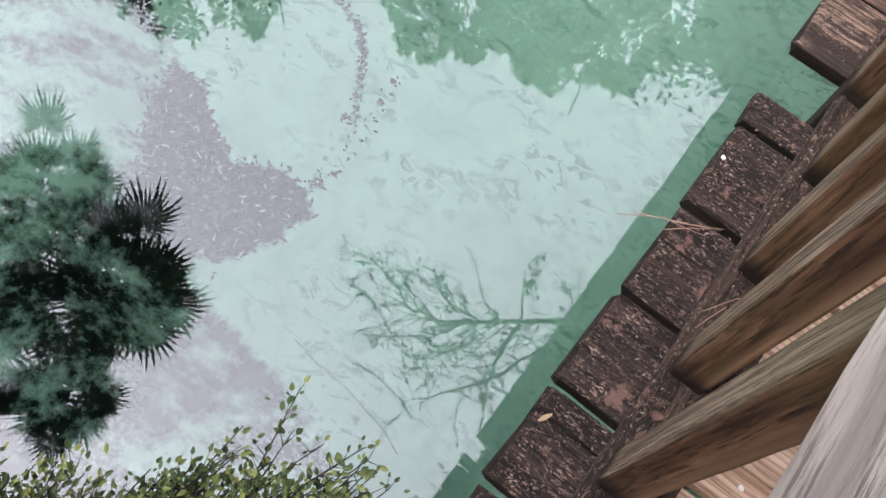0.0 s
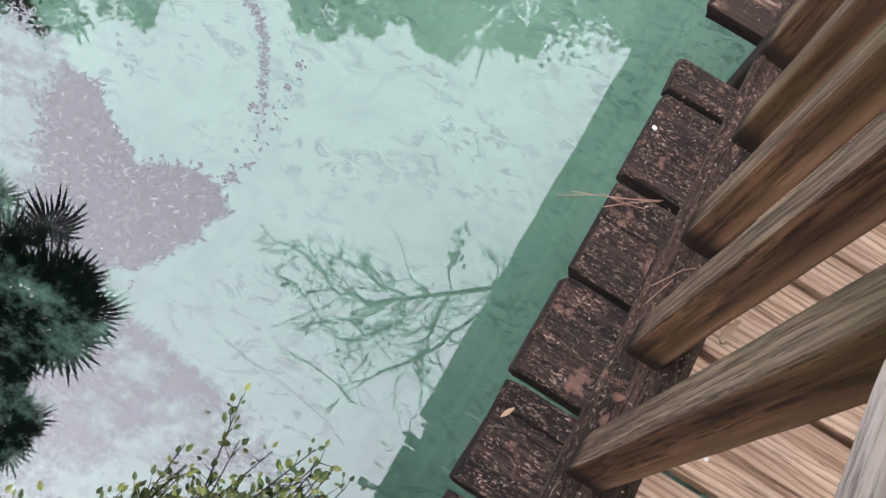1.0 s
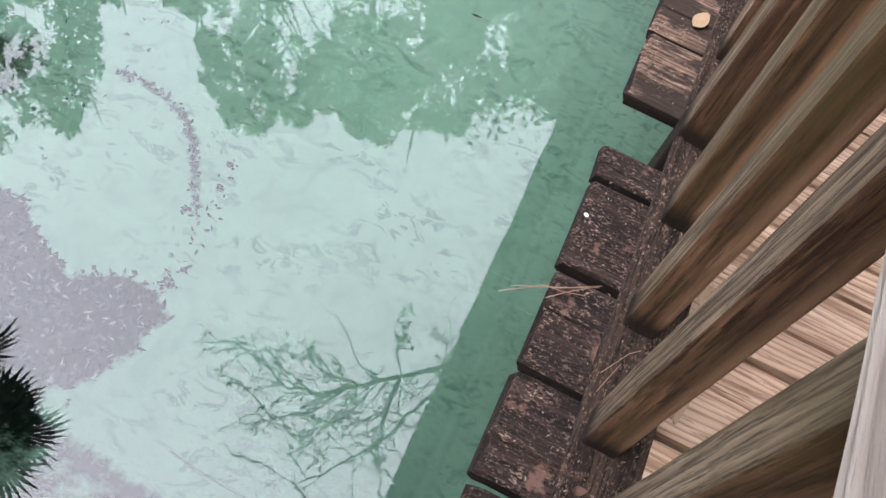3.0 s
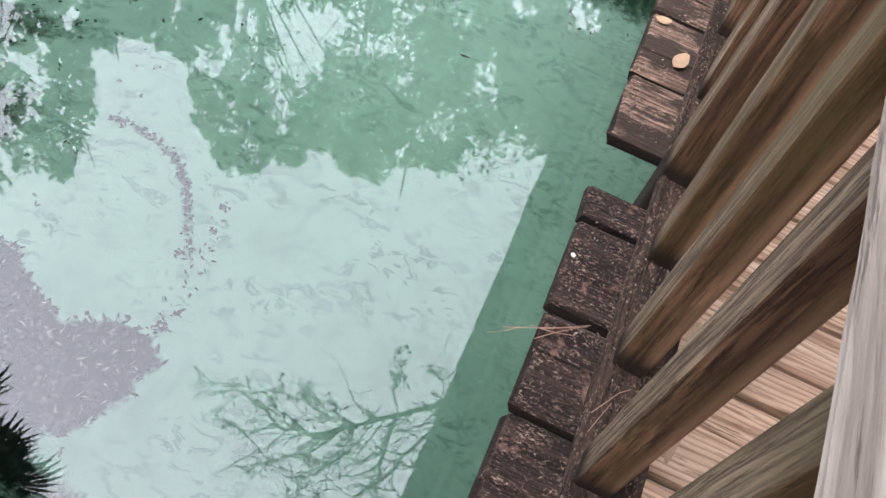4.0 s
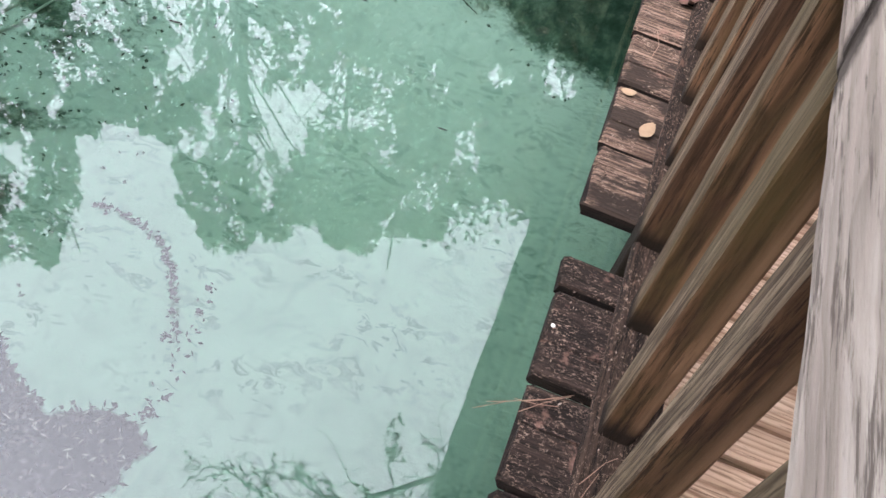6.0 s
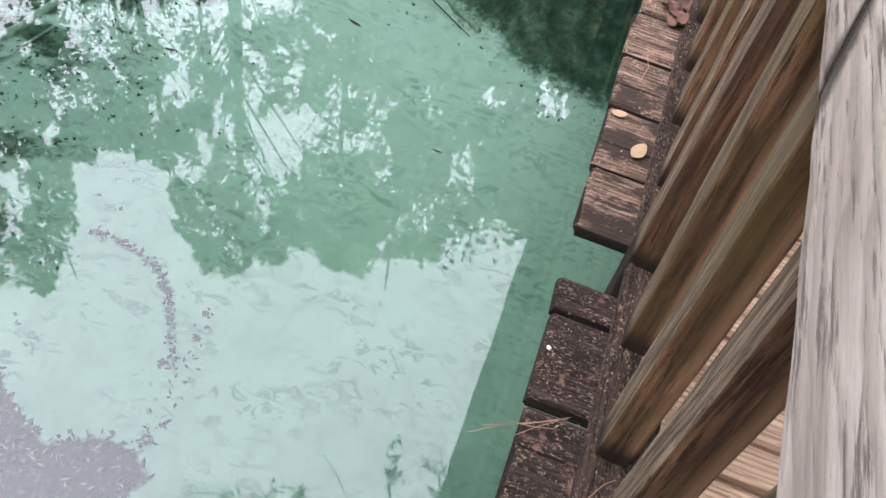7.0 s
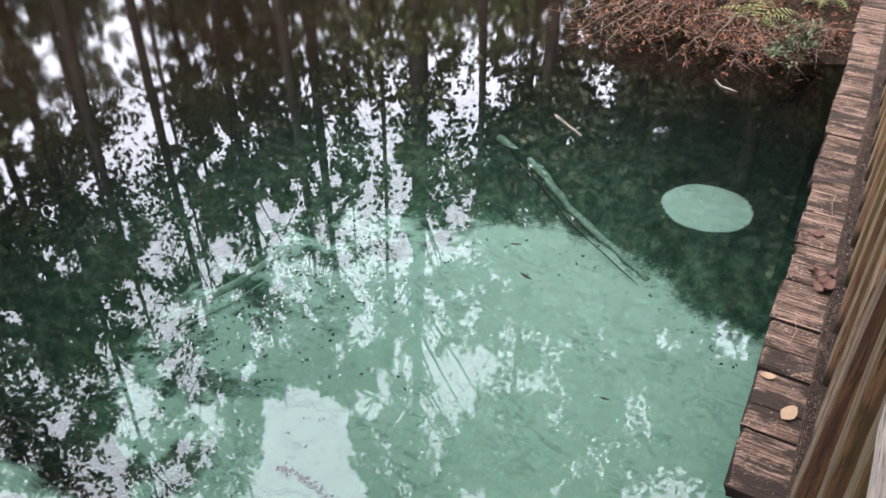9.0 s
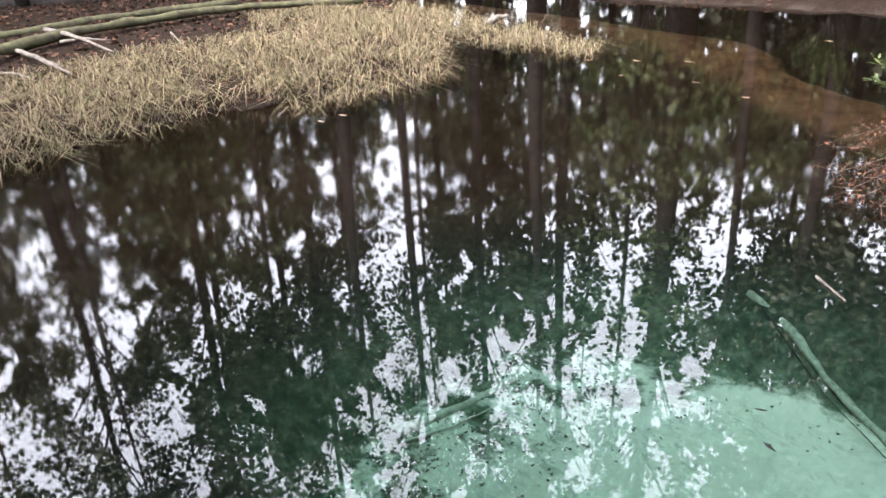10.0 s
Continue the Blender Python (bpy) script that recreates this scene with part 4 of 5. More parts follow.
def build_palm(x, y, crown, seed, size=1.0, fans=44):
    """A fan palm: leaning ringed trunk, old boots and a round head of stiff fan leaves."""
    rng = random.Random(seed)
    gz = ground_z(x, y)
    palm = tagged(new("palm_tree"), "fan palm with a dense round head of dark spiky leaves", "palm tree", "trees round the pool")
    palm.location = (x, y, gz)
    top = Vector(crown) - Vector((x, y, gz))
    spine = [Vector((top.x * t ** 1.6, top.y * t ** 1.6, -0.2 + (top.z + 0.2) * t)) for t in [i / 14 for i in range(15)]]
    v, f = tube(spine, [(0.13 + 0.04 * size) * size ** 0.5 + (0.012 if i % 2 else 0) for i in range(15)], 10, 0.04, rng)
    mesh_ob("trunk", v, f, BARK, palm, smooth=True)
    for k in range(fans):
        u = (k + 0.5) / fans
        el = math.asin(max(1 - 1.55 * u, -0.6))
        az = k * 2.39996 + rng.uniform(-0.2, 0.2)
        d = Vector((math.cos(az) * math.cos(el), math.sin(az) * math.cos(el), math.sin(el)))
        stalk = rng.uniform(0.20, 1.05) * size
        base = top + d * 0.12
        hub = top + d * stalk + Vector((0, 0, -0.10 * stalk * (1.2 - d.z)))
        v, f = tube([base, base.lerp(hub, 0.5) + Vector((0, 0, 0.05)), hub], [0.016, 0.012, 0.009], 4)
        side = d.cross(Vector((0, 0, 1)))
        side = side.normalized() if side.length > 0.05 else Vector((1, 0, 0))
        up = side.cross(d).normalized()
        blades = 26
        for b in range(blades):
            t = -2.2 + 4.4 * b / (blades - 1)
            ln = rng.uniform(0.55, 0.78) * size * (0.75 + 0.25 * math.cos(t))
            dr = (d * math.cos(t) + side * math.sin(t)).normalized()
            mid = hub + dr * ln * 0.55 + up * 0.05 * math.cos(t)
            tip = hub + dr * ln + Vector((0, 0, -0.16 * ln)) + up * rng.uniform(-0.04, 0.04)
            wv = dr.cross(up).normalized() * 0.042 * ln
            o = len(v)
            v += [hub, mid + wv, tip, mid - wv]
            f.append((o, o + 1, o + 2, o + 3))
        mesh_ob("frond", v, f, LEAF_PALM, palm)


build_palm(-6.4, -3.9, (-4.96, -0.26, 4.2), 3, 0.92, 36)
build_palm(-10.2, -3.6, (-7.25, 0.18, 5.0), 4, 0.85, 30)
build_palm(-4.6, -3.8, (-4.00, -1.63, 3.4), 5, 0.58, 26)
build_palm(-8.2, -4.5, (-6.30, -1.60, 4.4), 6, 0.90, 30)



def build_bare_tree(x, y, seed):
    """A leafless tree beside the boardwalk; its twiggy limbs hang out over the pool."""
    rng = random.Random(seed)
    gz = ground_z(x, y)
    tree = tagged(new("bare_tree"), "leafless tree with thin twigs reaching over the water", "tree", "trees round the pool")
    base = Vector((x, y, gz))
    tree.location = base
    pieces, tips = [], []

    def limb(pts, r0, r1, depth):
        """A bent limb through pts that sheds ever thinner twigs."""
        line = []
        for a, b in zip(pts[:-1], pts[1:]):
            for t in (0.0, 0.34, 0.67):
                line.append(Vector(a).lerp(Vector(b), t) + Vector((rng.uniform(-1, 1), rng.uniform(-1, 1), rng.uniform(-1, 1))) * (0.035 if depth < 2 else 0.018))
        line.append(Vector(pts[-1]))
        n = len(line)
        pieces.append(tube([q - base for q in line], [r0 + (r1 - r0) * i / (n - 1) for i in range(n)], 6 if depth < 1 else 4 if depth < 2 else 3))
        tips.append(line[-1])
        if depth > 2:
            return
        run = (Vector(pts[-1]) - Vector(pts[0])).length
        for i in range(1, n):
            for _ in range((2, 2, 1)[depth]):
                if rng.random() > (0.85, 0.80, 0.75)[depth]:
                    continue
                d = (line[i] - line[i - 1]).normalized()
                side = (d * 0.75 + Vector((rng.uniform(-1, 1), rng.uniform(-1, 1), rng.uniform(-0.35, 0.35)))).normalized()
                ln = rng.uniform(0.22, 0.42) * run * (0.62, 0.72, 0.8)[depth] + 0.05
                bend = Vector((rng.uniform(-0.25, 0.25), rng.uniform(-0.25, 0.25), rng.uniform(-0.1, 0.1))) * ln
                twig = [line[i], line[i] + side * ln * 0.5 + bend, line[i] + side * ln + bend * 0.6]
                r = (r0 + (r1 - r0) * i / (n - 1)) * 0.5
                limb(twig, min(max(r, 0.0095), 0.014), 0.0062, depth + 1)

    trunk = [Vector((0, 0, -0.3)), Vector((-0.1, 0, 2.5)), Vector((-0.35, -0.05, 5.2)), Vector((-0.8, -0.1, 7.6)), Vector((-0.9, 0.1, 10.5))]
    pieces.append(tube(trunk, [0.2, 0.17, 0.14, 0.10, 0.03], 9))
    limb([(3.6, 3.95, 4.0), (2.0, 3.85, 4.5), (0.49, 3.67, 4.6), (-0.57, 2.85, 4.6), (-0.94, 2.52, 4.6)], 0.055, 0.026, 1)
    limb([(-0.94, 2.52, 4.6), (-1.45, 2.18, 4.6), (-1.74, 2.07, 4.6), (-2.28, 2.24, 4.62), (-2.74, 2.34, 4.65)], 0.030, 0.008, 1)
    limb([(0.49, 3.62, 4.6), (0.1, 3.12, 4.6), (-0.09, 2.6, 4.55), (-0.21, 2.13, 4.55), (-0.69, 1.41, 4.6), (-1.04, 1.0, 4.6)], 0.034, 0.008, 1)
    limb([(-0.48, 2.86, 4.6), (-0.37, 2.18, 4.6), (-0.26, 1.85, 4.6)], 0.030, 0.012, 1)
    limb([(-0.88, 2.58, 4.6), (-1.28, 2.51, 4.6), (-1.67, 2.57, 4.65), (-2.04, 2.56, 4.7)], 0.022, 0.007, 1)
    limb([(0.8, 3.5, 4.5), (0.33, 2.82, 4.5), (0.25, 2.07, 4.6), (0.11, 1.33, 4.6)], 0.026, 0.008, 1)
    limb([(-1.07, 2.44, 4.6), (-1.32, 1.94, 4.6), (-1.74, 1.62, 4.6), (-2.31, 1.85, 4.6)], 0.018, 0.006, 1)
    limb([(-0.93, 2.51, 4.6), (-0.88, 2.08, 4.6), (-1.3, 1.6, 4.6)], 0.020, 0.007, 1)
    limb([(-0.44, 2.95, 4.6), (-0.66, 3.23, 4.6), (-0.72, 3.5, 4.6)], 0.016, 0.008, 2)
    limb([(0.03, 3.27, 4.6), (-0.06, 3.66, 4.6), (0.09, 4.15, 4.6)], 0.016, 0.006, 1)
    v, f = joined(pieces)
    mesh_ob("trunk", v, f, BARK, tree, smooth=True)
    # withered leaves that still hang on the limbs
    nr = np.random.default_rng(seed)
    clumps = [((-0.74, 3.62, 4.55), 0.075, 34), ((-0.80, 3.86, 4.5), 0.055, 22), ((-0.68, 3.42, 4.55), 0.06, 20), ((-2.32, 2.26, 4.6), 0.05, 12), ((-0.80, 2.70, 4.6), 0.09, 16), ((-0.30, 2.98, 4.6), 0.09, 14)]
    c = np.concatenate([np.array(q) - np.array(base) + nr.normal(0, 1, (n, 3)) * r for q, r, n in clumps] + [np.array([tuple(t - base) for t in tips[::5]])])
    quads_ob("withered_leaves", leaf_quads(nr, c, 0.01, 0.11, 0.05), LEAF_DARK, tree)


build_bare_tree(4.0, 4.0, 11)


# ---- sunken things in the pool ----
def build_log(name, label, pts, r0, r1, mat, seed, sides=10, category="log"):
    rng = random.Random(seed)
    line = []
    for (a, b) in zip(pts[:-1], pts[1:]):
        for t in (0, 0.25, 0.5, 0.75):
            line.append(Vector(a).lerp(Vector(b), t) + Vector((rng.uniform(-1, 1), rng.uniform(-1, 1), rng.uniform(-0.6, 0.6))) * r0 * 0.25)
    line.append(Vector(pts[-1]))
    n = len(line)
    v, f = tube(line, [(r0 + (r1 - r0) * i / (n - 1)) * rng.uniform(0.82, 1.15) for i in range(n)], sides, 0.14, rng)
    ob = mesh_ob(name, v, f, mat, smooth=True)
    return tagged(ob, label, category)


def bed(x, y, up=0.0):
    return (x, y, ground_z(x, y) + up)


build_log("sunken_log", "long pale sunken log lying on the pool's far rim", [bed(-3.55, 6.98, 0.01), bed(-2.9, 6.66, 0.04), bed(-2.4, 6.42, 0.03), bed(-1.8, 6.10, 0.04), bed(-1.25, 5.72, 0.01)], 0.050, 0.034, SUNK, 1)
build_log("sunken_log", "pale sunken log half buried in the sand", [bed(-5.16, 2.82, 0.0), bed(-5.02, 3.4, 0.01), bed(-4.89, 4.35, 0.0)], 0.060, 0.040, SUNK_PALE, 2)
build_log("sunken_branch", "thin pale sunken branch beside a log", [bed(-4.98, 2.80, 0.03), bed(-4.80, 3.3, 0.03), bed(-4.72, 3.8, 0.03)], 0.016, 0.008, SUNK_PALE, 3, 6, "branch")
build_log("sunken_branch", "thin dark sunken twig lying on pale sand", [bed(-1.29, -0.24, 0.015), bed(-1.08, -0.27, 0.02), bed(-0.80, -0.28, 0.015), bed(-0.50, -0.33, 0.02), bed(-0.34, -0.39, 0.015)], 0.0085, 0.0045, SUNK, 4, 5, "branch")
build_log("sunken_branch", "dark sunken branch along the log", [bed(-3.3, 6.70, 0.06), bed(-2.3, 6.22, 0.07), bed(-1.30, 5.55, 0.05)], 0.010, 0.005, LITTER, 5, 6, "branch")
build_log("floating_stick", "pale straight stick floating near the bank", [(-2.70, 6.48, WATER + 0.004), (-2.5, 6.32, WATER + 0.015), (-2.28, 6.15, WATER + 0.012)], 0.016, 0.012, PALE_BARK, 6, 6, "stick")
build_log("floating_stick", "curved pale stick in the dark water", [(-1.38, 8.30, WATER + 0.01), (-1.27, 8.12, WATER + 0.015), (-1.08, 8.06, WATER + 0.012)], 0.012, 0.008, PALE_BARK, 7, 6, "stick")


def scatter(name, label, cat, pts, length, width, mat, seed, lift=0.008, flat=0.25, per_group=None):
    """Many small leaves lying on the ground or the bed, as one object."""
    nr = np.random.default_rng(seed)
    c = np.array([(x, y, ground_z(x, y) + lift) for x, y in pts])
    q = leaf_quads(nr, c, 0.0, length, width, flat)
    tagged(quads_ob(name, q, mat), label, cat, kind="stuff")


def sunken_litter():
    rng = random.Random(8)
    pts = []
    for (a, b) in zip(TRAIL[:-1], TRAIL[1:]):
        for _ in range(34):
            t = rng.random()
            pts.append((a[0] + (b[0] - a[0]) * t + rng.gauss(0, 0.02), a[1] + (b[1] - a[1]) * t + rng.gauss(0, 0.02)))
    for _ in range(26):
        t = rng.random()
        pts.append((-2.04 + 0.18 * t + rng.gauss(0, 0.045), 1.72 - 0.95 * t + rng.gauss(0, 0.06)))
    for x, y, n, s in ((-2.04, 1.67, 14, 0.012), (-2.01, 1.47, 12, 0.015), (-2.10, 1.20, 12, 0.012), (-1.90, 0.67, 30, 0.03), (-1.86, 0.81, 10, 0.02)):
        pts += [(x + rng.gauss(0, s), y + rng.gauss(0, s)) for _ in range(n)]
    scatter("sunken_leaf_trail", "curving trail of dark sunken leaf bits on the sand", "litter", pts, 0.045, 0.026, LITTER, 81, 0.012)
    nr = np.random.default_rng(8)
    px, py = nr.uniform(-3.6, -1.6, 2600), nr.uniform(-0.6, 0.75, 2600)
    d = dist_poly(px, py, LEAF_BED)
    ok = d > -0.01 - nr.exponential(0.02, 2600)
    pts = list(zip(px[ok].tolist(), py[ok].tolist()))
    scatter("sunken_leaf_bed", "thick bed of dark sunken leaves beside the sand", "litter", pts, 0.060, 0.030, LITTER, 82, 0.012)
    few = [p for p in pts if rng.random() < 0.24]
    scatter("pale_sunken_leaves", "scattered paler leaves on the dark sunken litter", "litter", few, 0.062, 0.016, PALE_LITTER, 84, 0.022)
    pts = []
    while len(pts) < 750:
        x, y = rng.uniform(-5.2, -2.7), rng.uniform(1.0, 5.2)
        k = 0.6 * noise.noise((x * 3.1, y * 3.1, 0.3)) + 0.9 * noise.noise((x * 9, y * 9, 3.1))
        if k + rng.uniform(-0.35, 0.35) > 0.12 + max(0, x + 4.4) * 0.38:
            pts.append((x, y))
    for _ in range(80):
        t = rng.random()
        x, y = -3.6 + 3.4 * t + rng.gauss(0, 0.3), 5.6 + 0.25 * math.sin(3 * t) - 0.6 * t * t + rng.gauss(0, 0.22)
        pts.append((x, y))
    scatter("sunken_algae_tufts", "scattered dark algae tufts and sunken leaves on sand", "algae", pts, 0.045, 0.030, ALGAE, 83, 0.012, 0.6)


sunken_litter()


def floating_leaf(x, y, ln, turn, mat, label):
    vs, fs = leaf_shape(ln, ln * 0.24, 0.03)
    ob = mesh_ob("floating_leaf", vs, fs, mat, smooth=True)
    ob.location, ob.rotation_euler = (x, y, WATER + 0.004), (0.02, 0.03, turn)
    tagged(ob, label, "leaf", "floating leaves")


def leaf_shape(ln, wd, cup, n=7):
    """An oval leaf with a raised midrib and cupped halves, lying along x."""
    vs, fs = [], []
    for i in range(n):
        t = i / (n - 1)
        w = wd * 0.5 * math.sin(math.pi * (0.04 + 0.92 * t)) ** 0.8
        x = (t - 0.5) * ln
        bend = cup * ln * (2 * t - 1) ** 2
        vs += [(x, -w, bend + cup * wd * 0.9), (x, 0, bend), (x, w, bend + cup * wd * 0.9)]
    for i in range(n - 1):
        a, b = i * 3, (i + 1) * 3
        fs += [(a, b, b + 1, a + 1), (a + 1, b + 1, b + 2, a + 2)]
    return vs, fs


for (x, y, ln, tr) in ((-1.83, 3.67, 0.12, -0.3), (-2.08, 4.04, 0.10, 0.5), (-2.81, 2.76, 0.09, 0.2), (-0.84, 2.70, 0.07, 0.1)):
    floating_leaf(x, y, ln, tr, LITTER, "small dark narrow leaf floating on the water")
for (x, y, ln, tr) in ((-11.15, 6.47, 0.15, 0.2), (-11.15, 6.94, 0.17, 0.4), (-9.46, 13.44, 0.20, 0.1), (-8.57, 14.0, 0.22, 0.3), (-7.19, 17.6, 0.2, 0.2), (-10.3, 12.9, 0.15, 0.9), (-6.4, 12.2, 0.15, 0.4), (-7.6, 12.6, 0.14, 0.2), (-9.0, 12.2, 0.13, 1.2)):
    floating_leaf(x, y, ln, tr, LEAF_TAN, "pale tan leaf floating near the far bank")


# ---- litter on the boardwalk ----
def deck_leaf(x, y, ln, wd, turn, mat, label, cup=0.12, lift=0.006, tilt=0.1):
    vs, fs = leaf_shape(ln, wd, cup)
    ob = mesh_ob("fallen_leaf", vs, fs, mat, smooth=True)
    ob.location, ob.rotation_euler = (x, y, lift), (tilt, 0.05, turn)
    tagged(ob, label, "leaf", "fallen leaves")


deck_leaf(0.066, 0.527, 0.068, 0.036, 1.2, LEAF_TAN, "oval tan leaf lying on a deck board", 0.06)
deck_leaf(-0.004, 0.640, 0.042, 0.024, 0.3, LEAF_TAN, "small pale leaf lying on a deck board", 0.08)
deck_leaf(0.020, 1.40, 0.060, 0.026, 0.9, LEAF_RED, "curled reddish leaf on the boardwalk", 0.2)
heap = random.Random(77)
for k in range(10):
    deck_leaf(0.058 + heap.uniform(-0.030, 0.030), 1.135 + heap.uniform(-0.055, 0.055), heap.uniform(0.036, 0.060), heap.uniform(0.018, 0.030), heap.uniform(0, 6.28), LEAF_RED,
              "crumpled reddish-brown leaf in a small heap", heap.uniform(0.2, 0.42), 0.010 + 0.0016 * k, heap.uniform(-0.6, 0.6))
deck_leaf(0.145, -0.60, 0.024, 0.015, 0.4, LEAF_RED, "small bright red-brown leaf by a picket foot", 0.3, 0.024)
deck_leaf(0.142, -0.645, 0.024, 0.013, 1.4, LEAF_RED, "small pinkish dry leaf by a picket foot", 0.3, 0.024)
deck_leaf(0.010, -0.708, 0.027, 0.008, 1.1, LEAF_TAN, "pale chip of bark on a dark board", 0.1)
deck_leaf(0.262, -0.40, 0.060, 0.016, 1.3, LEAF_TAN, "long pale leaf curled between pickets", 0.3, 0.012)
deck_leaf(0.247, -0.16, 0.055, 0.014, 1.2, LEAF_TAN, "narrow pale leaf beside a picket", 0.2, 0.012)


def blob(name, x, y, r, mat, label, cat):
    bm = bmesh.new()
    bmesh.ops.create_uvsphere(bm, u_segments=10, v_segments=6, radius=r)
    for v in bm.verts:
        v.co.z *= 0.25
        v.co *= 1 + 0.25 * noise.noise(v.co * 150 + Vector((x, y, 0)) * 30)
    ob = part(name, bm, mat, None)
    ob.location = (x, y, 0.001)
    tagged(ob, label, cat)


blob("dropping", -0.003, -0.098, 0.0048, WHITE, "white bird dropping on a dark board", "dropping")
blob("dropping", 0.318, -0.60, 0.005, WHITE, "white speck on a tan deck board", "dropping")


def needles(pts_list, label):
    thing = tagged(new("pine_needles"), label, "pine needles")
    for pts in pts_list:
        v, f = tube(pts, [0.00075] * len(pts), 5)
        mesh_ob("needle", v, f, NEEDLE, thing, smooth=True)


needles([[(0.072, -0.228, 0.004), (0.02, -0.262, 0.008), (-0.04, -0.295, 0.012), (-0.095, -0.330, 0.004)], [(0.070, -0.230, 0.005), (0.02, -0.270, 0.006), (-0.015, -0.302, 0.004)],
         [(0.068, -0.234, 0.004), (0.0, -0.275, 0.010), (-0.075, -0.310, 0.010)], [(0.05, -0.262, 0.003), (0.01, -0.275, 0.005), (-0.03, -0.280, 0.005)]],
        "reddish pine needles lying over a board end")
needles([[(0.118, -0.395, 0.020), (0.135, -0.37, 0.032), (0.150, -0.345, 0.030), (0.17, -0.325, 0.024)], [(0.122, -0.43, 0.020), (0.132, -0.40, 0.026), (0.145, -0.365, 0.024)]],
        "dry pine needles caught on the strip by the pickets")
needles([[(0.045, 1.70, 0.006), (0.040, 1.62, 0.012), (0.050, 1.55, 0.006)], [(0.02, 0.93, 0.006), (0.035, 0.86, 0.010), (0.025, 0.80, 0.006)]], "pale dry grass stems on the boards")


def crumbs():
    nr = np.random.default_rng(44)
    n = 3600
    y = nr.uniform(-1.6, 4.5, n)
    x = nr.choice([0.0, 1.0], n, p=[0.25, 0.75])
    x = np.where(x > 0, 0.118 + 0.11 * nr.random(n) ** 1.6, -0.01 + 0.11 * nr.random(n)) - 0.012 * np.maximum(y, 0)
    keep = ~((y > 0.085) & (y < 0.24) & (x < 0.13))
    x, y = x[keep], y[keep]
    z = np.where(x + 0.012 * np.maximum(y, 0) > 0.112, 0.0165, 0.0025)
    q = leaf_quads(nr, np.stack([x, y, z], -1), 0.0, 0.0075, 0.0036, 0.5)
    tagged(quads_ob("grit_and_crumbs", q, CRUMBS), "leaf crumbs and pale grit scattered over the board ends", "debris", kind="stuff")


crumbs()


# ---- shrub growing below the boardwalk ----
def build_shrub(name, label, root, tips, leaves_per, leaf, mat, seed, cat="shrub", stem=0.006, bark=None):
    rng = random.Random(seed)
    shrub = tagged(new(name), label, cat)
    pieces, vs, fs = [], [], []
    for tip in tips:
        a, c = Vector(root) + Vector((rng.uniform(-0.1, 0.1), rng.uniform(-0.1, 0.1), 0)), Vector(tip)
        mid = a.lerp(c, 0.55) + Vector((rng.uniform(-0.12, 0.12), rng.uniform(-0.12, 0.12), 0.15 * (c - a).length))
        line = [a.lerp(mid, t).lerp(mid.lerp(c, t), t) for t in [i / 8 for i in range(9)]]
        pieces.append(tube(line, [stem * (1.6 - 1.3 * i / 8) for i in range(9)], 5))
        for k in range(leaves_per):
            t = rng.uniform(0.35, 1.0) ** 0.7
            i = min(int(t * 8), 7)
            p = line[i].lerp(line[i + 1], t * 8 - i)
            d = (line[i + 1] - line[i]).normalized()
            out = (d * 0.6 + Vector((rng.uniform(-1, 1), rng.uniform(-1, 1), rng.uniform(-0.3, 0.8)))).normalized()
            ln = leaf * rng.uniform(0.65, 1.25)
            twig = p + out * rng.uniform(0.01, 0.10) * (1.2 - 0.5 * t)
            if rng.random() < 0.4:
                pieces.append(tube([p, twig], [0.002, 0.001], 3))
            s = out.cross(Vector((rng.uniform(-0.4, 0.4), rng.uniform(-0.4, 0.4), 1))).normalized() * ln * 0.27
            fold = s.cross(out).normalized() * ln * 0.08
            o = len(vs)
            vs += [twig, twig + out * ln * 0.35 + s + fold, twig + out * ln * 0.75 + s * 0.7 + fold, twig + out * ln, twig + out * ln * 0.75 - s * 0.7 + fold, twig + out * ln * 0.35 - s + fold]
            fs += [(o, o + 1, o + 2, o + 3), (o, o + 3, o + 4, o + 5)]
    v, f = joined(pieces)
    mesh_ob("stemwork", v, f, bark or BARK, shrub, smooth=True)
    mesh_ob("foliage", vs, fs, mat, shrub)
    return shrub


def near_shrubs():
    rng = random.Random(17)
    tips = [(-0.56, -0.76, -1.2), (-0.50, -0.86, -1.25), (-0.62, -0.95, -1.22), (-0.30, -0.83, -1.25), (-0.24, -0.85, -1.15), (-0.16, -0.82, -1.2)]
    tips += [(-0.55 + rng.uniform(-0.22, 0.3), -1.10 + rng.uniform(-0.12, 0.06), -1.28 + rng.uniform(-0.1, 0.05)) for _ in range(6)]
    build_shrub("waterside_shrub", "small-leaved yellow-green shrub arching over the water below the deck", (-0.5, -2.35, WATER + 0.05), tips, 36, 0.029, LEAF_SHRUB, 171)
    tips = []
    for k in range(120):
        t, u = rng.random(), rng.random() ** 0.55
        tips.append((-0.30 - 0.86 * t + 0.13 * u + rng.uniform(-0.03, 0.03), -0.74 - 0.72 * t - 0.14 * u, -1.22 + rng.uniform(-0.10, 0.05)))
    build_shrub("waterside_shrub", "dense yellow-green shrub growing from the near bank", (-0.9, -2.75, WATER + 0.15), tips, 46, 0.028, LEAF_SHRUB, 172)


near_shrubs()


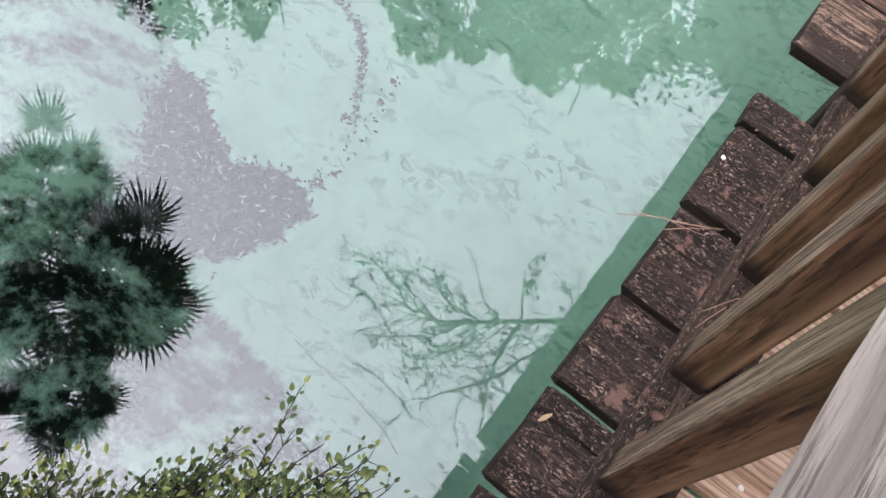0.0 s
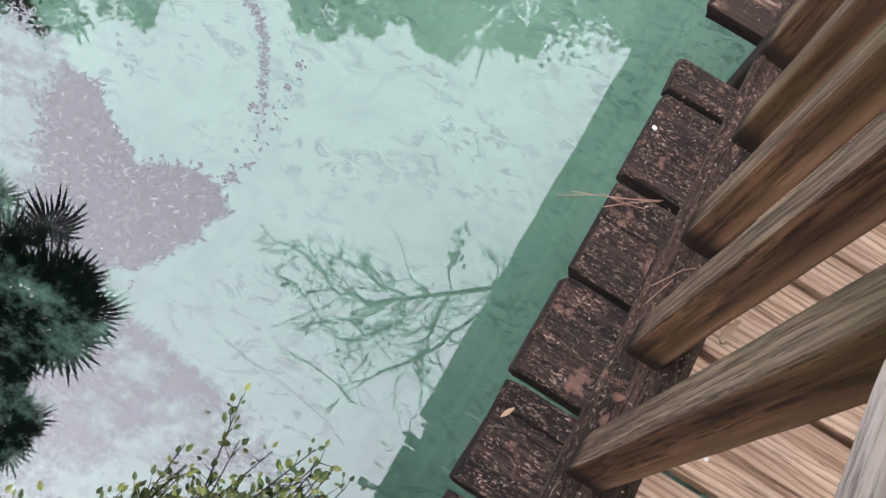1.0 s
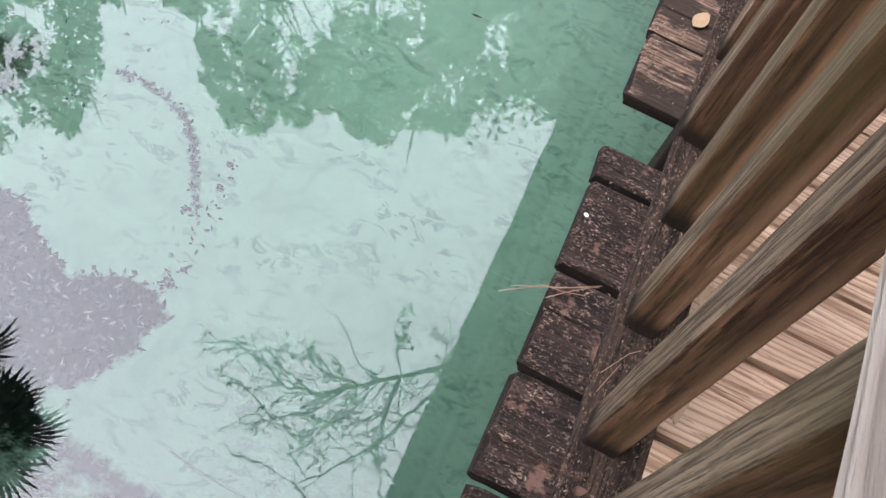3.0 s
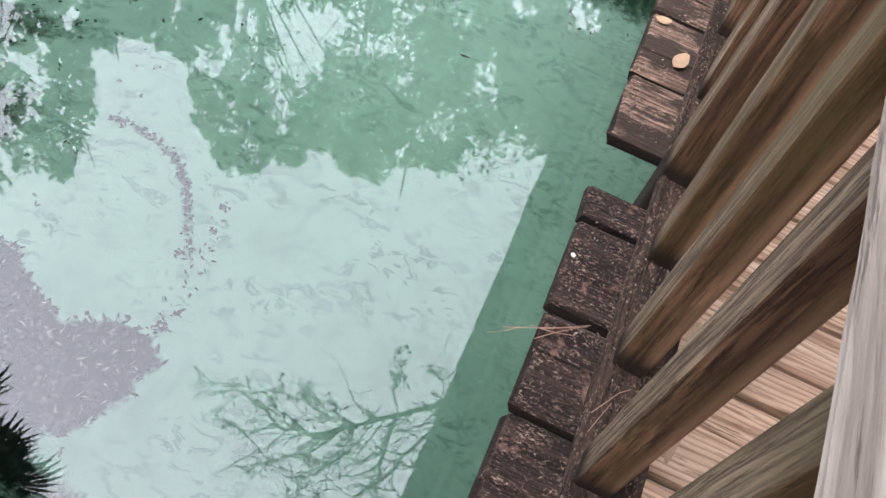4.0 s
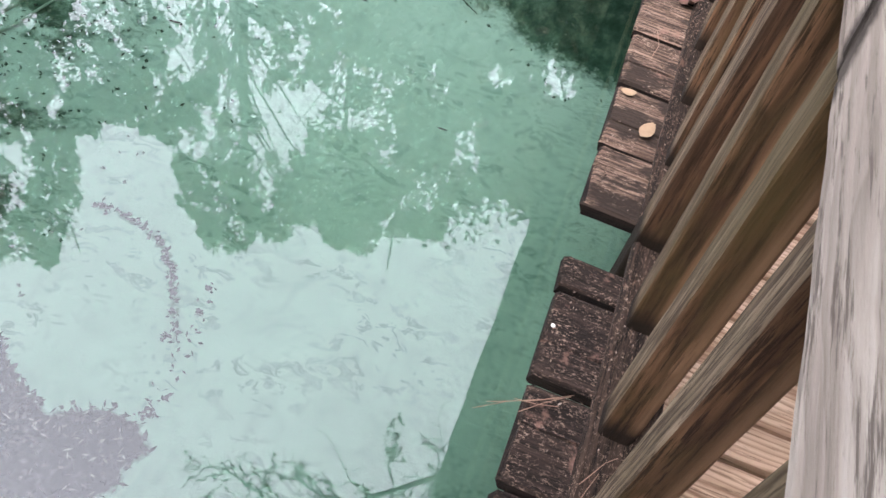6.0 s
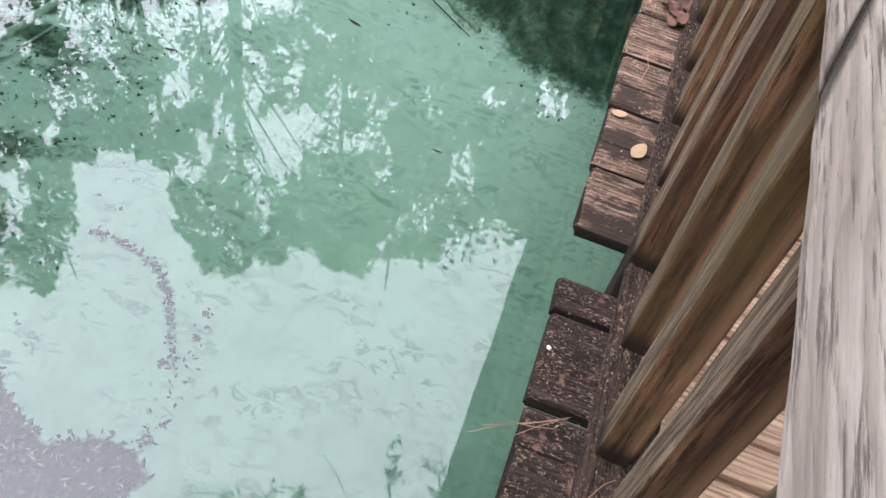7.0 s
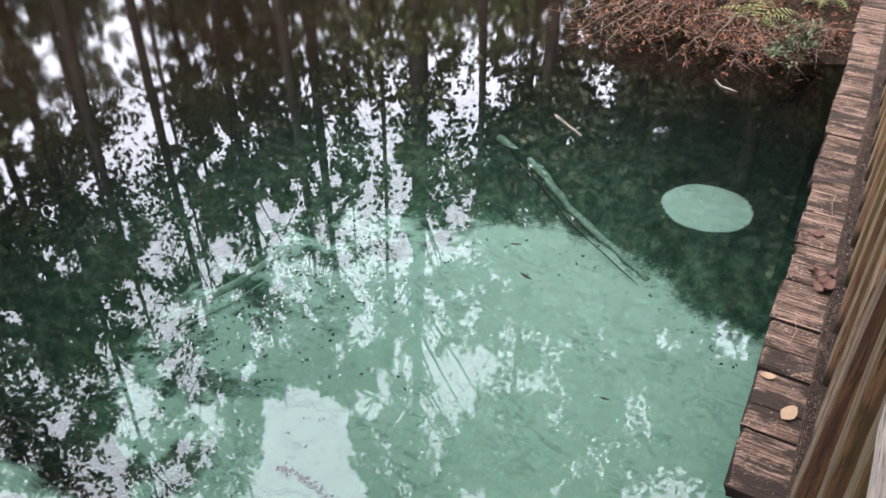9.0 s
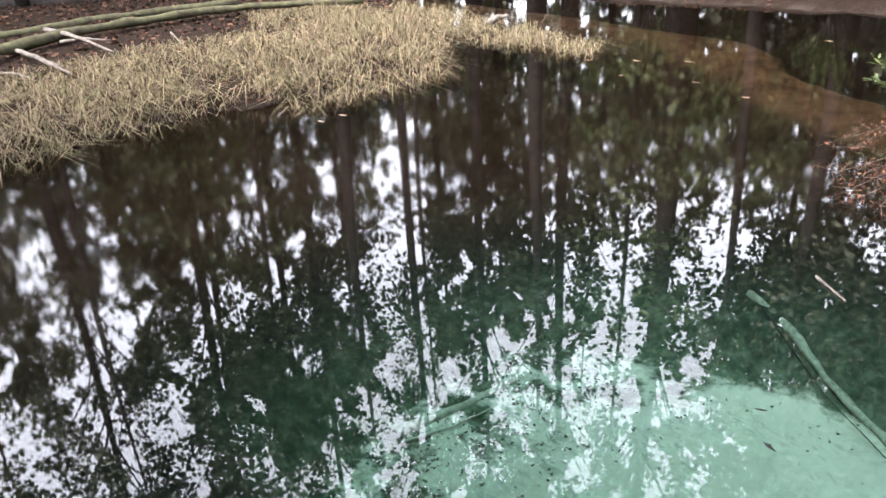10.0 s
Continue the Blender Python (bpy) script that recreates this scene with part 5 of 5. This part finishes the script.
# ---- far bank ----
def reeds():
    nr = np.random.default_rng(91)
    rng = random.Random(91)
    quads = []
    n = 0
    cx, cy = nr.uniform(-19.5, -10.6, 110000), nr.uniform(-1.5, 15.8, 110000)
    clumps = ((-12.6, 13.6, 0.8), (-13.5, 13.6, 0.9), (-14.6, 13.8, 0.9), (-11.2, 13.6, 0.5), (-10.4, 13.2, 0.4), (-15.6, 14.2, 0.9), (-17.0, 14.6, 1.0))
    for x, y, d in zip(cx, cy, dist_poly(cx, cy, SHORE)):
        if n >= 20000:
            break
        x, y, d = float(x), float(y), float(d)
        tuft = any(math.hypot(x - a, y - b) < r for a, b, r in clumps)
        if (y > 13.0 or (x < -17.4 and y < 7)) and not tuft:
            continue
        if not tuft and (d > 0.35 + 0.9 * noise.noise((x * 0.8, y * 0.8, 0)) or d < -4.6 or (y > 11 and d > 0.1)):
            continue
        dens = 1.0 if d > -2.6 else 0.35
        if rng.random() > dens * (0.45 + 1.3 * noise.noise((x * 0.9, y * 0.9, 5))) + 0.22:
            continue
        n += 1
        z = max(ground_z(x, y), WATER - 0.1)
        h = rng.uniform(0.12, 0.78) * (0.5 + 0.6 * abs(noise.noise((x * 1.3, y * 1.3, 9)))) * (1.0 if d > -3 else 0.6)
        a = rng.uniform(0, 2 * math.pi)
        bend = rng.uniform(0.25, 2.9) * h
        dx, dy = math.cos(a) * bend, math.sin(a) * bend
        w = rng.uniform(0.004, 0.010)
        sx, sy = -math.sin(a) * w, math.cos(a) * w
        mx, my, mz = x + dx * 0.35, y + dy * 0.35, z + h * 0.65
        tz = z + h * (1.0 if bend < 0.5 * h else 0.62 if bend < 1.1 * h else 0.30)
        quads += [(x - sx, y - sy, z - 0.03), (x + sx, y + sy, z - 0.03), (mx + sx, my + sy, mz), (mx - sx, my - sy, mz)]
        quads += [(mx - sx, my - sy, mz), (mx + sx, my + sy, mz), (x + dx + sx * 0.2, y + dy + sy * 0.2, tz), (x + dx - sx * 0.2, y + dy - sy * 0.2, tz)]
    tagged(quads_ob("reed_bed", quads, REED), "dense dry straw-coloured reeds and grass on the far bank", "reeds", kind="stuff")


reeds()
build_log("mossy_log", "long mossy fallen trunk lying behind the reeds", [(-18.2, 3.0, -1.72), (-18.8, 3.8, -1.72), (-19.5, 5.4, -1.72), (-19.7, 7.0, -1.72), (-19.6, 8.6, -1.72), (-19.2, 10.2, -1.72), (-18.3, 11.6, -1.72), (-17.5, 12.6, -1.72)], 0.125, 0.085, LOG, 21, 9)
build_log("fallen_log", "grey fallen trunk lying on the forest floor", [(-21.5, 4.0, -1.80), (-21.1, 4.6, -1.80), (-21.3, 6.7, -1.80), (-21.1, 8.8, -1.80), (-20.6, 10.6, -1.80)], 0.12, 0.10, LOG, 22, 9)
build_log("fallen_log", "rotting trunk half sunk in the forest floor", [(-27.0, 4.5, -1.85), (-25.5, 8.5, -1.85), (-22.5, 13.0, -1.85)], 0.24, 0.18, BARK, 23, 9)
for i, (a, b, r) in enumerate((((-20.5, 5.4, -1.7), (-16.5, 5.3, -1.7), 0.06), ((-19.5, 4.2, -1.8), (-15.7, 4.1, -1.8), 0.06), ((-17.4, 3.4, -1.9), (-16.1, 3.6, -1.9), 0.03), ((-18.8, 5.1, -1.75), (-18.0, 5.9, -1.75), 0.045), ((-18.6, 4.2, -1.85), (-16.6, 4.3, -1.85), 0.035),
                               ((-18.0, 7.3, -1.8), (-16.6, 7.0, -2.15), 0.03), ((-14.6, 14.4, -2.3), (-13.6, 14.0, -1.95), 0.10))):
    m = tuple((Vector(a) + Vector(b)) / 2 + Vector((0, 0, 0.06)))
    build_log("dead_branch", "bleached dead branch lying among the reeds", [a, m, b], r, r * 0.4, PALE_BARK, 30 + i, 6, "branch")


def bank_leaves():
    rng = random.Random(55)
    pts = []
    while len(pts) < 9000:
        x, y = rng.uniform(-30, -10), rng.uniform(-3, 24)
        if ground_z(x, y) > WATER + 0.03 and dist_line(np.array([x]), np.array([y]), SPIT)[0] > 1.3:
            pts.append((x, y))
    scatter("leaf_litter", "brown fallen leaves covering the forest floor", "litter", pts, 0.16, 0.09, LEAF_DEAD, 56, 0.015, 0.3)
    pts = []
    while len(pts) < 6000:
        x, y = rng.uniform(-6, 3), rng.uniform(8.4, 15)
        if ground_z(x, y) > WATER + 0.03:
            pts.append((x, y))
    scatter("leaf_litter", "small dark fallen leaves on the bank by the boardwalk", "litter", pts, 0.075, 0.038, LEAF_DEAD, 57, 0.012, 0.3)


bank_leaves()


# ---- right-hand bank: dead rusty boughs, ferns and a small leafy bush ----
def dead_bough(root, tips, seed, label):
    rng = random.Random(seed)
    thing = tagged(new("dead_bough"), label, "bough")
    pieces, pts = [], []
    for t in tips:
        a, c = Vector(root), Vector(t)
        line = [a.lerp(c, k / 6) + Vector((rng.uniform(-0.05, 0.05), rng.uniform(-0.05, 0.05), 0.25 * math.sin(math.pi * k / 6) * (c - a).length * 0.35)) for k in range(7)]
        pieces.append(tube(line, [0.016 - 0.002 * k for k in range(7)], 5))
        for k in range(2, 7):
            for _ in range(3):
                e = line[k] + Vector((rng.uniform(-0.35, 0.35), rng.uniform(-0.35, 0.35), rng.uniform(-0.28, 0.12)))
                pieces.append(tube([line[k], e], [0.005, 0.002], 3))
                pts += [tuple(line[k].lerp(e, rng.random()) + Vector((rng.gauss(0, 0.05), rng.gauss(0, 0.05), rng.gauss(0, 0.03)))) for _ in range(13)]
    v, f = joined(pieces)
    mesh_ob("branchwork", v, f, DRY_TWIG, thing, smooth=True)
    nr = np.random.default_rng(seed)
    quads_ob("dead_foliage", leaf_quads(nr, np.array(pts), 0.03, 0.072, 0.020, 0.8), LEAF_RUST, thing)


dead_bough((-2.1, 10.4, -2.1), [(-2.85, 8.45, -2.28), (-2.5, 8.75, -2.15), (-2.2, 8.9, -2.05), (-3.2, 9.3, -2.15), (-3.0, 8.9, -2.1), (-1.9, 9.2, -2.0)], 61, "rusty dead cypress bough drooping to the water")
dead_bough((-0.3, 9.9, -2.1), [(-0.95, 8.9, -2.2), (-0.7, 8.6, -2.05), (-0.4, 8.5, -1.9), (-1.2, 9.2, -2.1)], 62, "brown dead twigs hanging over the bank by the deck")
dead_bough((-2.75, 11.8, -2.1), [(-4.0, 10.4, -2.2), (-3.7, 10.0, -2.15), (-3.1, 10.3, -2.0), (-2.6, 10.6, -1.9)], 63, "tangle of dead brown twigs on the bank")
dead_bough((-1.4, 9.9, -2.1), [(-1.9, 8.7, -2.25), (-1.6, 8.6, -2.2), (-1.2, 8.55, -2.2), (-2.2, 8.8, -2.15), (-0.9, 8.7, -2.15)], 65, "rusty dead twigs trailing in the water along the bank")
dead_bough((-2.1, 10.5, -2.1), [(-3.3, 8.9, -2.3), (-3.0, 8.6, -2.25), (-3.6, 9.2, -2.25), (-2.6, 8.6, -2.2)], 66, "grey and rusty dead brush at the water's edge")
dead_bough((-1.5, 10.8, -2.1), [(-1.6, 9.6, -2.0), (-1.1, 9.8, -1.9), (-2.1, 9.9, -1.9), (-0.7, 10.2, -1.7)], 64, "brown dead brush behind the ferns")


def fern(x, y, seed, size=0.55):
    rng = random.Random(seed)
    base = Vector((x, y, ground_z(x, y)))
    thing = tagged(new("fern"), "pale yellow-green arching fern on the bank", "fern", "ferns on the bank")
    thing.location = base
    for k in range(9):
        a = 2 * math.pi * k / 9 + rng.uniform(-0.25, 0.25)
        ln = size * rng.uniform(0.8, 1.2)
        vs, fs = [], []
        prev = None
        for i in range(13):
            t = i / 12
            p = Vector((math.cos(a) * ln * t * 0.9, math.sin(a) * ln * t * 0.9, ln * (0.95 * t - 0.85 * t * t) + 0.02))
            if prev is not None and i > 1:
                d = (p - prev).normalized()
                s = d.cross(Vector((0, 0, 1))).normalized()
                w = ln * 0.26 * math.sin(math.pi * min(t * 0.9 + 0.12, 1))
                for sg in (-1, 1):
                    o = len(vs)
                    e = p + s * sg * w + d * w * 0.35 + Vector((0, 0, -w * 0.25))
                    vs += [p - d * ln * 0.022, p + d * ln * 0.022, e]
                    fs.append((o, o + 1, o + 2))
                o = len(vs)
                vs += [prev - s * 0.004, prev + s * 0.004, p + s * 0.003, p - s * 0.003]
                fs.append((o, o + 1, o + 2, o + 3))
            prev = p
        mesh_ob("frond", vs, fs, FERN, thing)


fern(-1.30, 10.0, 71, 0.6)
fern(-1.75, 10.6, 72, 0.55)
fern(-2.6, 11.6, 73, 0.5)
fern(-0.55, 10.9, 74, 0.5)
rng_b = random.Random(19)
build_shrub("bank_bush", "small glossy green bush beside the end of the railing", (-0.45, 9.3, -2.3),
            [(-0.72 + rng_b.uniform(-0.25, 0.3), 8.55 + rng_b.uniform(-0.3, 0.3), -1.85 + rng_b.uniform(-0.25, 0.2)) for _ in range(14)], 30, 0.062, LEAF_BANK, 190)
for i, (x, y, h) in enumerate(((-3.8, 13.4, 1.2), (-2.0, 13.0, 1.5), (-0.6, 12.2, 1.3), (-1.2, 14.5, 1.9), (-3.0, 15.4, 1.8), (-5.0, 22.5, 2.0), (-9.0, 22.5, 2.2), (-14.0, 21.0, 2.0), (-1.0, 17.5, 2.2))):
    g = ground_z(x, y)
    build_shrub("understory_bush", "dark leafy bush on the forest floor", (x, y, g), [(x + rng_b.uniform(-0.9, 0.9), y + rng_b.uniform(-0.9, 0.9), g + h * rng_b.uniform(0.4, 1.0)) for _ in range(26)], 34, 0.15, LEAF_MID, 200 + i, "bush", 0.012)
